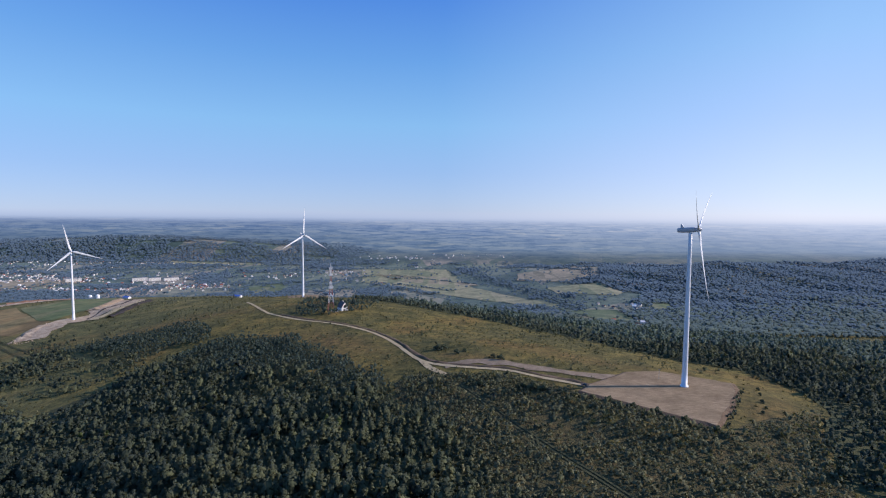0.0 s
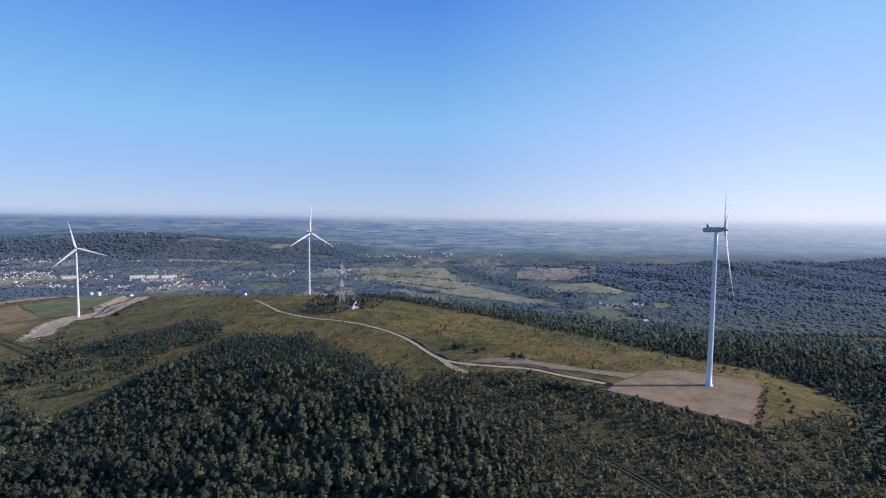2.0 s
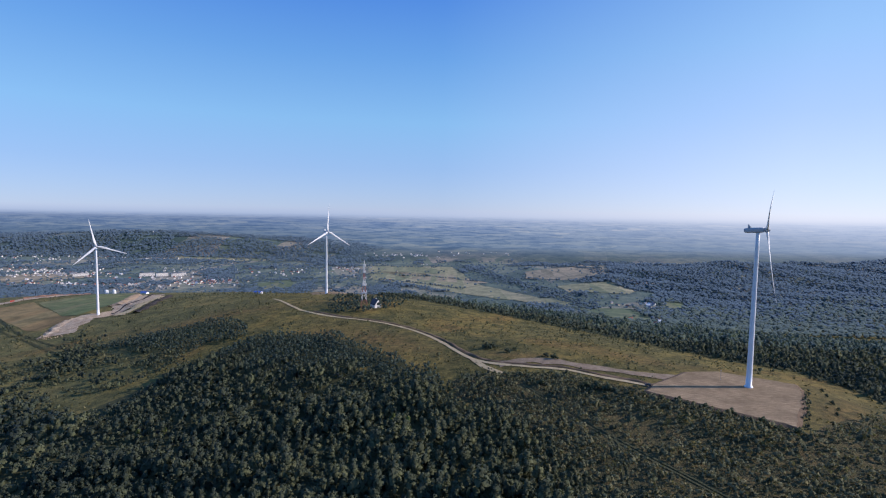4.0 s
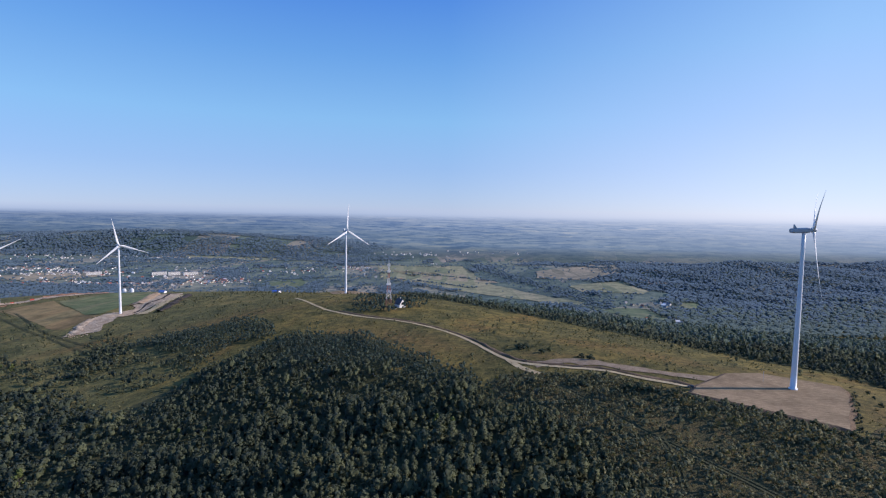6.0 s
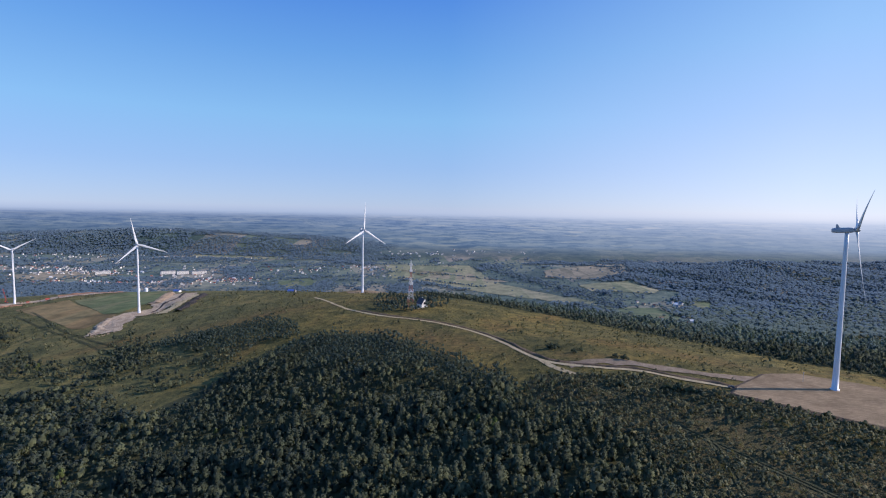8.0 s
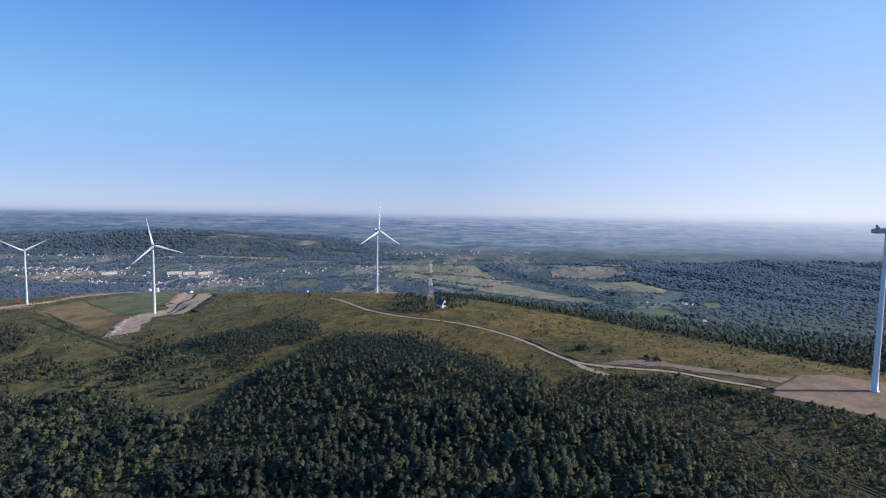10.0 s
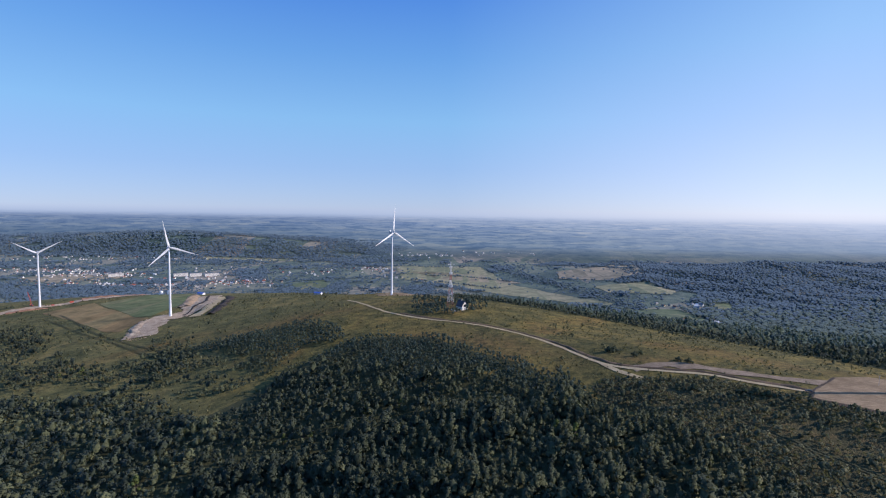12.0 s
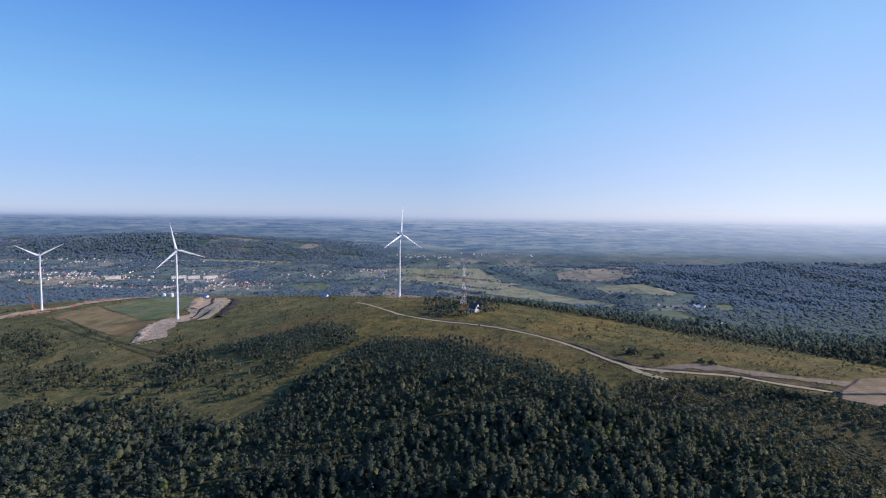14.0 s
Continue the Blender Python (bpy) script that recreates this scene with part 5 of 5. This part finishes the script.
# ---- on the plateau: shed, tanks, crane, car, pole ----
for x, y, label in ((-735, 1192, "low white shed with a blue sheet roof"), (-436, 1090, "long low shed with a blue sheet roof")):
    shed = thing("shed", label, "shed", pose(x, y, ground_z(x, y), 0, 0, 75))
    wall, roof = gabled(9, 16, 3.6, 5.6)
    part("wall", wall, wall_mat, shed)
    part("roof", roof, roof_blue_mat, shed, "blue sheet roof")
    part("door", box(bmesh.new(), -4.6, -1.5, 0, -4.46, 1.5, 3.0, 0.03), steel_mat, shed)
for x, y in ((-862, 1252), (-842, 1250)):
    tank = thing("storage_tank", "white domed storage tank", "tank", pose(x, y, ground_z(x, y) - 0.4), "white tanks")
    part("shell", rings([circle(4.2, 0, 28), circle(4.2, 7.5, 28)]), white_mat, tank, smooth=False)
    part("dome", rings([circle(4.25, 7.5, 28), circle(4.0, 8.4, 28), circle(3.1, 9.4, 28), circle(1.6, 10.1, 28), circle(0.2, 10.35, 28)]), white_mat, tank, smooth=True)
    part("hatch", rings([circle(0.5, 10.2, 12), circle(0.5, 10.8, 12)]), steel_mat, tank)

crane = thing("mobile_crane", "red mobile crane with a raised lattice boom", "crane", pose(-1082, 1128, ground_z(-1082, 1128) + 0.5, 0, 0, 150))
part("carrier", box(bmesh.new(), -6.5, -1.4, 1.0, 6.5, 1.4, 2.2, 0.15), red_mat, crane)
part("cab", box(bmesh.new(), 4.6, -1.3, 2.2, 6.4, 1.3, 3.6, 0.2), red_mat, crane)
part("counterweight", box(bmesh.new(), -4.8, -1.6, 2.25, -2.4, 1.6, 4.2, 0.1), dark_mat, crane)
bm = bmesh.new()
for a in (-0.8, 0.8):
    for b in (-0.7, 0.7):
        strut(bm, (-2 + b, a, 2.4), (16 + b * 0.5, a * 0.5, 30), 0.16)
for k in range(9):
    u, v = k / 9, (k + 1) / 9
    strut(bm, (-2 + 18 * u, -0.8 + 0.3 * u, 2.4 + 27.6 * u), (-2 + 18 * v, 0.8 - 0.3 * v, 2.4 + 27.6 * v), 0.1)
part("boom", bm, red_mat, crane, "red lattice boom")
bm = bmesh.new()
strut(bm, (16, 0, 30), (16, 0, 12), 0.06)
part("hoist_rope", bm, steel_mat, crane)
for x in (-5, -3.2, 3.2, 5):
    for y in (-1.3, 1.3):
        w = part("wheel", rings([circle(0.62, -0.22, 16), circle(0.62, 0.22, 16)]), dark_mat, crane)
        w.matrix_basis = pose(x, y, 0.62, 90, 0, 0)
for x, y, s in ((-1040, 1135, 1.0), (-1015, 1160, 1.3)):
    cab = thing("site_container", "red steel site container on the works track", "container", pose(x, y, ground_z(x, y) + 0.6, 0, 0, 40) @ Matrix.Diagonal((s, s, s, 1)), "site containers")
    part("body", box(bmesh.new(), -3, -1.2, 0, 3, 1.2, 2.6, 0.04), red_mat, cab)
    part("door", box(bmesh.new(), 3.0, -1.1, 0.1, 3.06, 1.1, 2.5, 0.02), steel_mat, cab)

car = thing("car", "dark estate car parked where the track meets the pad", "car", pose(109, 388, ground_z(109, 388) + 0.6, 0, 0, 150))
body = rings([[(x, y * w, z) for y, z in ((-0.9, 0.35), (0.9, 0.35), (0.92, 0.9), (-0.92, 0.9))] for x, w in ((-2.3, 0.85), (-2.1, 1.0), (2.0, 1.0), (2.3, 0.85))])
part("body", body, dark_mat, car)
part("cabin", rings([[(-2.0, -0.85, 0.9), (1.0, -0.85, 0.9), (1.0, 0.85, 0.9), (-2.0, 0.85, 0.9)], [(-1.7, -0.68, 1.5), (0.3, -0.68, 1.5), (0.3, 0.68, 1.5), (-1.7, 0.68, 1.5)]]), glass_mat, car, "dark glazed cabin")
for x in (-1.4, 1.4):
    for y in (-0.85, 0.85):
        w = part("wheel", rings([circle(0.34, -0.12, 16), circle(0.34, 0.12, 16)]), dark_mat, car)
        w.matrix_basis = pose(x, y, 0.34, 90, 0, 0)

pole = thing("pole", "thin steel pole on the gravel pad", "pole", pose(172, 402, -0.2))
bm = bmesh.new()
strut(bm, (0, 0, 0), (0, 0, 8), 0.12, 8)
part("shaft", bm, steel_mat, pole)
part("bracket", box(bmesh.new(), -0.7, -0.1, 7.6, 0.7, 0.1, 7.8, 0.02), steel_mat, pole)

# ---- the town in the valley ----
kinds = []
for wide, deep, eaves, ridge, wm, rm, label in (
        (9, 11, 4.0, 8.0, wall_mat, roof_grey_mat, "white village house with a grey roof"),
        (10, 12, 4.2, 8.5, wall_mat, roof_red_mat, "white village house with a red tiled roof"),
        (9, 10, 3.6, 7.2, cream_mat, roof_grey_mat, "cream village house with a grey roof"),
        (11, 13, 5.5, 9.5, wall_mat, mast_white_mat, "pale house with a bright sheet-metal roof"),
        (8, 14, 3.4, 6.4, cream_mat, roof_red_mat, "long cream house with a red roof")):
    wall, roof = gabled(wide, deep, eaves, ridge)
    h = thing("house", label, "house", group="houses of the town")
    part("wall", wall, wm, h)
    r_ob = part("roof", roof, rm, h)
    part("chimney", box(bmesh.new(), 1.2, 1.5, ridge - 2.2, 2.0, 2.3, ridge + 0.9, 0.03), roof_red_mat, r_ob)
    kinds.append(h)
rng_town = np.random.default_rng(77)
plots = []
for hx, hy, rx, ry, n, red in HAMLETS:
    for k in range(n):
        x, y = hx + rng_town.normal() * rx * 0.62, hy + rng_town.normal() * ry * 0.62
        kind = int(rng_town.choice((1, 4))) if rng_town.uniform() < red else int(rng_town.choice((0, 0, 2, 3)))
        z = ground_z(x, y) + (9.0 if y > 3284 else 0.0)
        plots.append((math.hypot(x, y), kind, pose(x, y, z, 0, 0, float(rng_town.choice((20, 110, 35, 80)) + rng_town.uniform(-8, 8))), float(rng_town.uniform(0.6, 1.05))))
plots.sort(key=lambda q: q[0])
used = set()
for _, kind, m, s in plots[:285]:
    h = kinds[kind] if kind not in used else copy_thing(kinds[kind], m)
    used.add(kind)
    h.matrix_basis = m @ Matrix.Diagonal((s, s, s, 1))
bm = bmesh.new()
for _, kind, m, s in plots[285:]:
    for src, index in zip(gabled(9, 11, 4.0, 8.0), (0, 1 if kind in (1, 4) else 2)):
        shift = {}
        for v in src.verts:
            shift[v] = bm.verts.new(m @ (v.co * s))
        for f in src.faces:
            bm.faces.new([shift[v] for v in f.verts]).material_index = index
        src.free()
tagged(part("distant_houses", bm, [wall_mat, roof_red_mat, roof_grey_mat]), "far white houses strewn across the valley", "houses", kind="stuff")
for x, y, long in ((-1415, 2397, 62), (-1348, 2402, 50), (-1275, 2412, 62), (-1690, 2350, 60)):
    block = thing("apartment_block", "long pale five-storey apartment block", "apartment block", pose(x, y, ground_z(x, y), 0, 0, 38), "apartment blocks")
    part("wall", box(bmesh.new(), -long / 2, -6, -1, long / 2, 6, 15.5, 0.1), wall_mat, block)
    part("roof", box(bmesh.new(), -long / 2 - 0.4, -6.4, 15.5, long / 2 + 0.4, 6.4, 16.3, 0.1), roof_grey_mat, block)
    part("plinth", box(bmesh.new(), -long / 2 - 0.1, -6.15, -1, long / 2 + 0.1, 6.15, 1.0, 0.05), roof_grey_mat, block)
    for f in range(5):
        part("window_band", box(bmesh.new(), -long / 2 + 1.5, -6.08, 1.7 + 2.9 * f, long / 2 - 1.5, -5.95, 2.5 + 2.9 * f, 0.02), glass_mat, block, "row of windows")
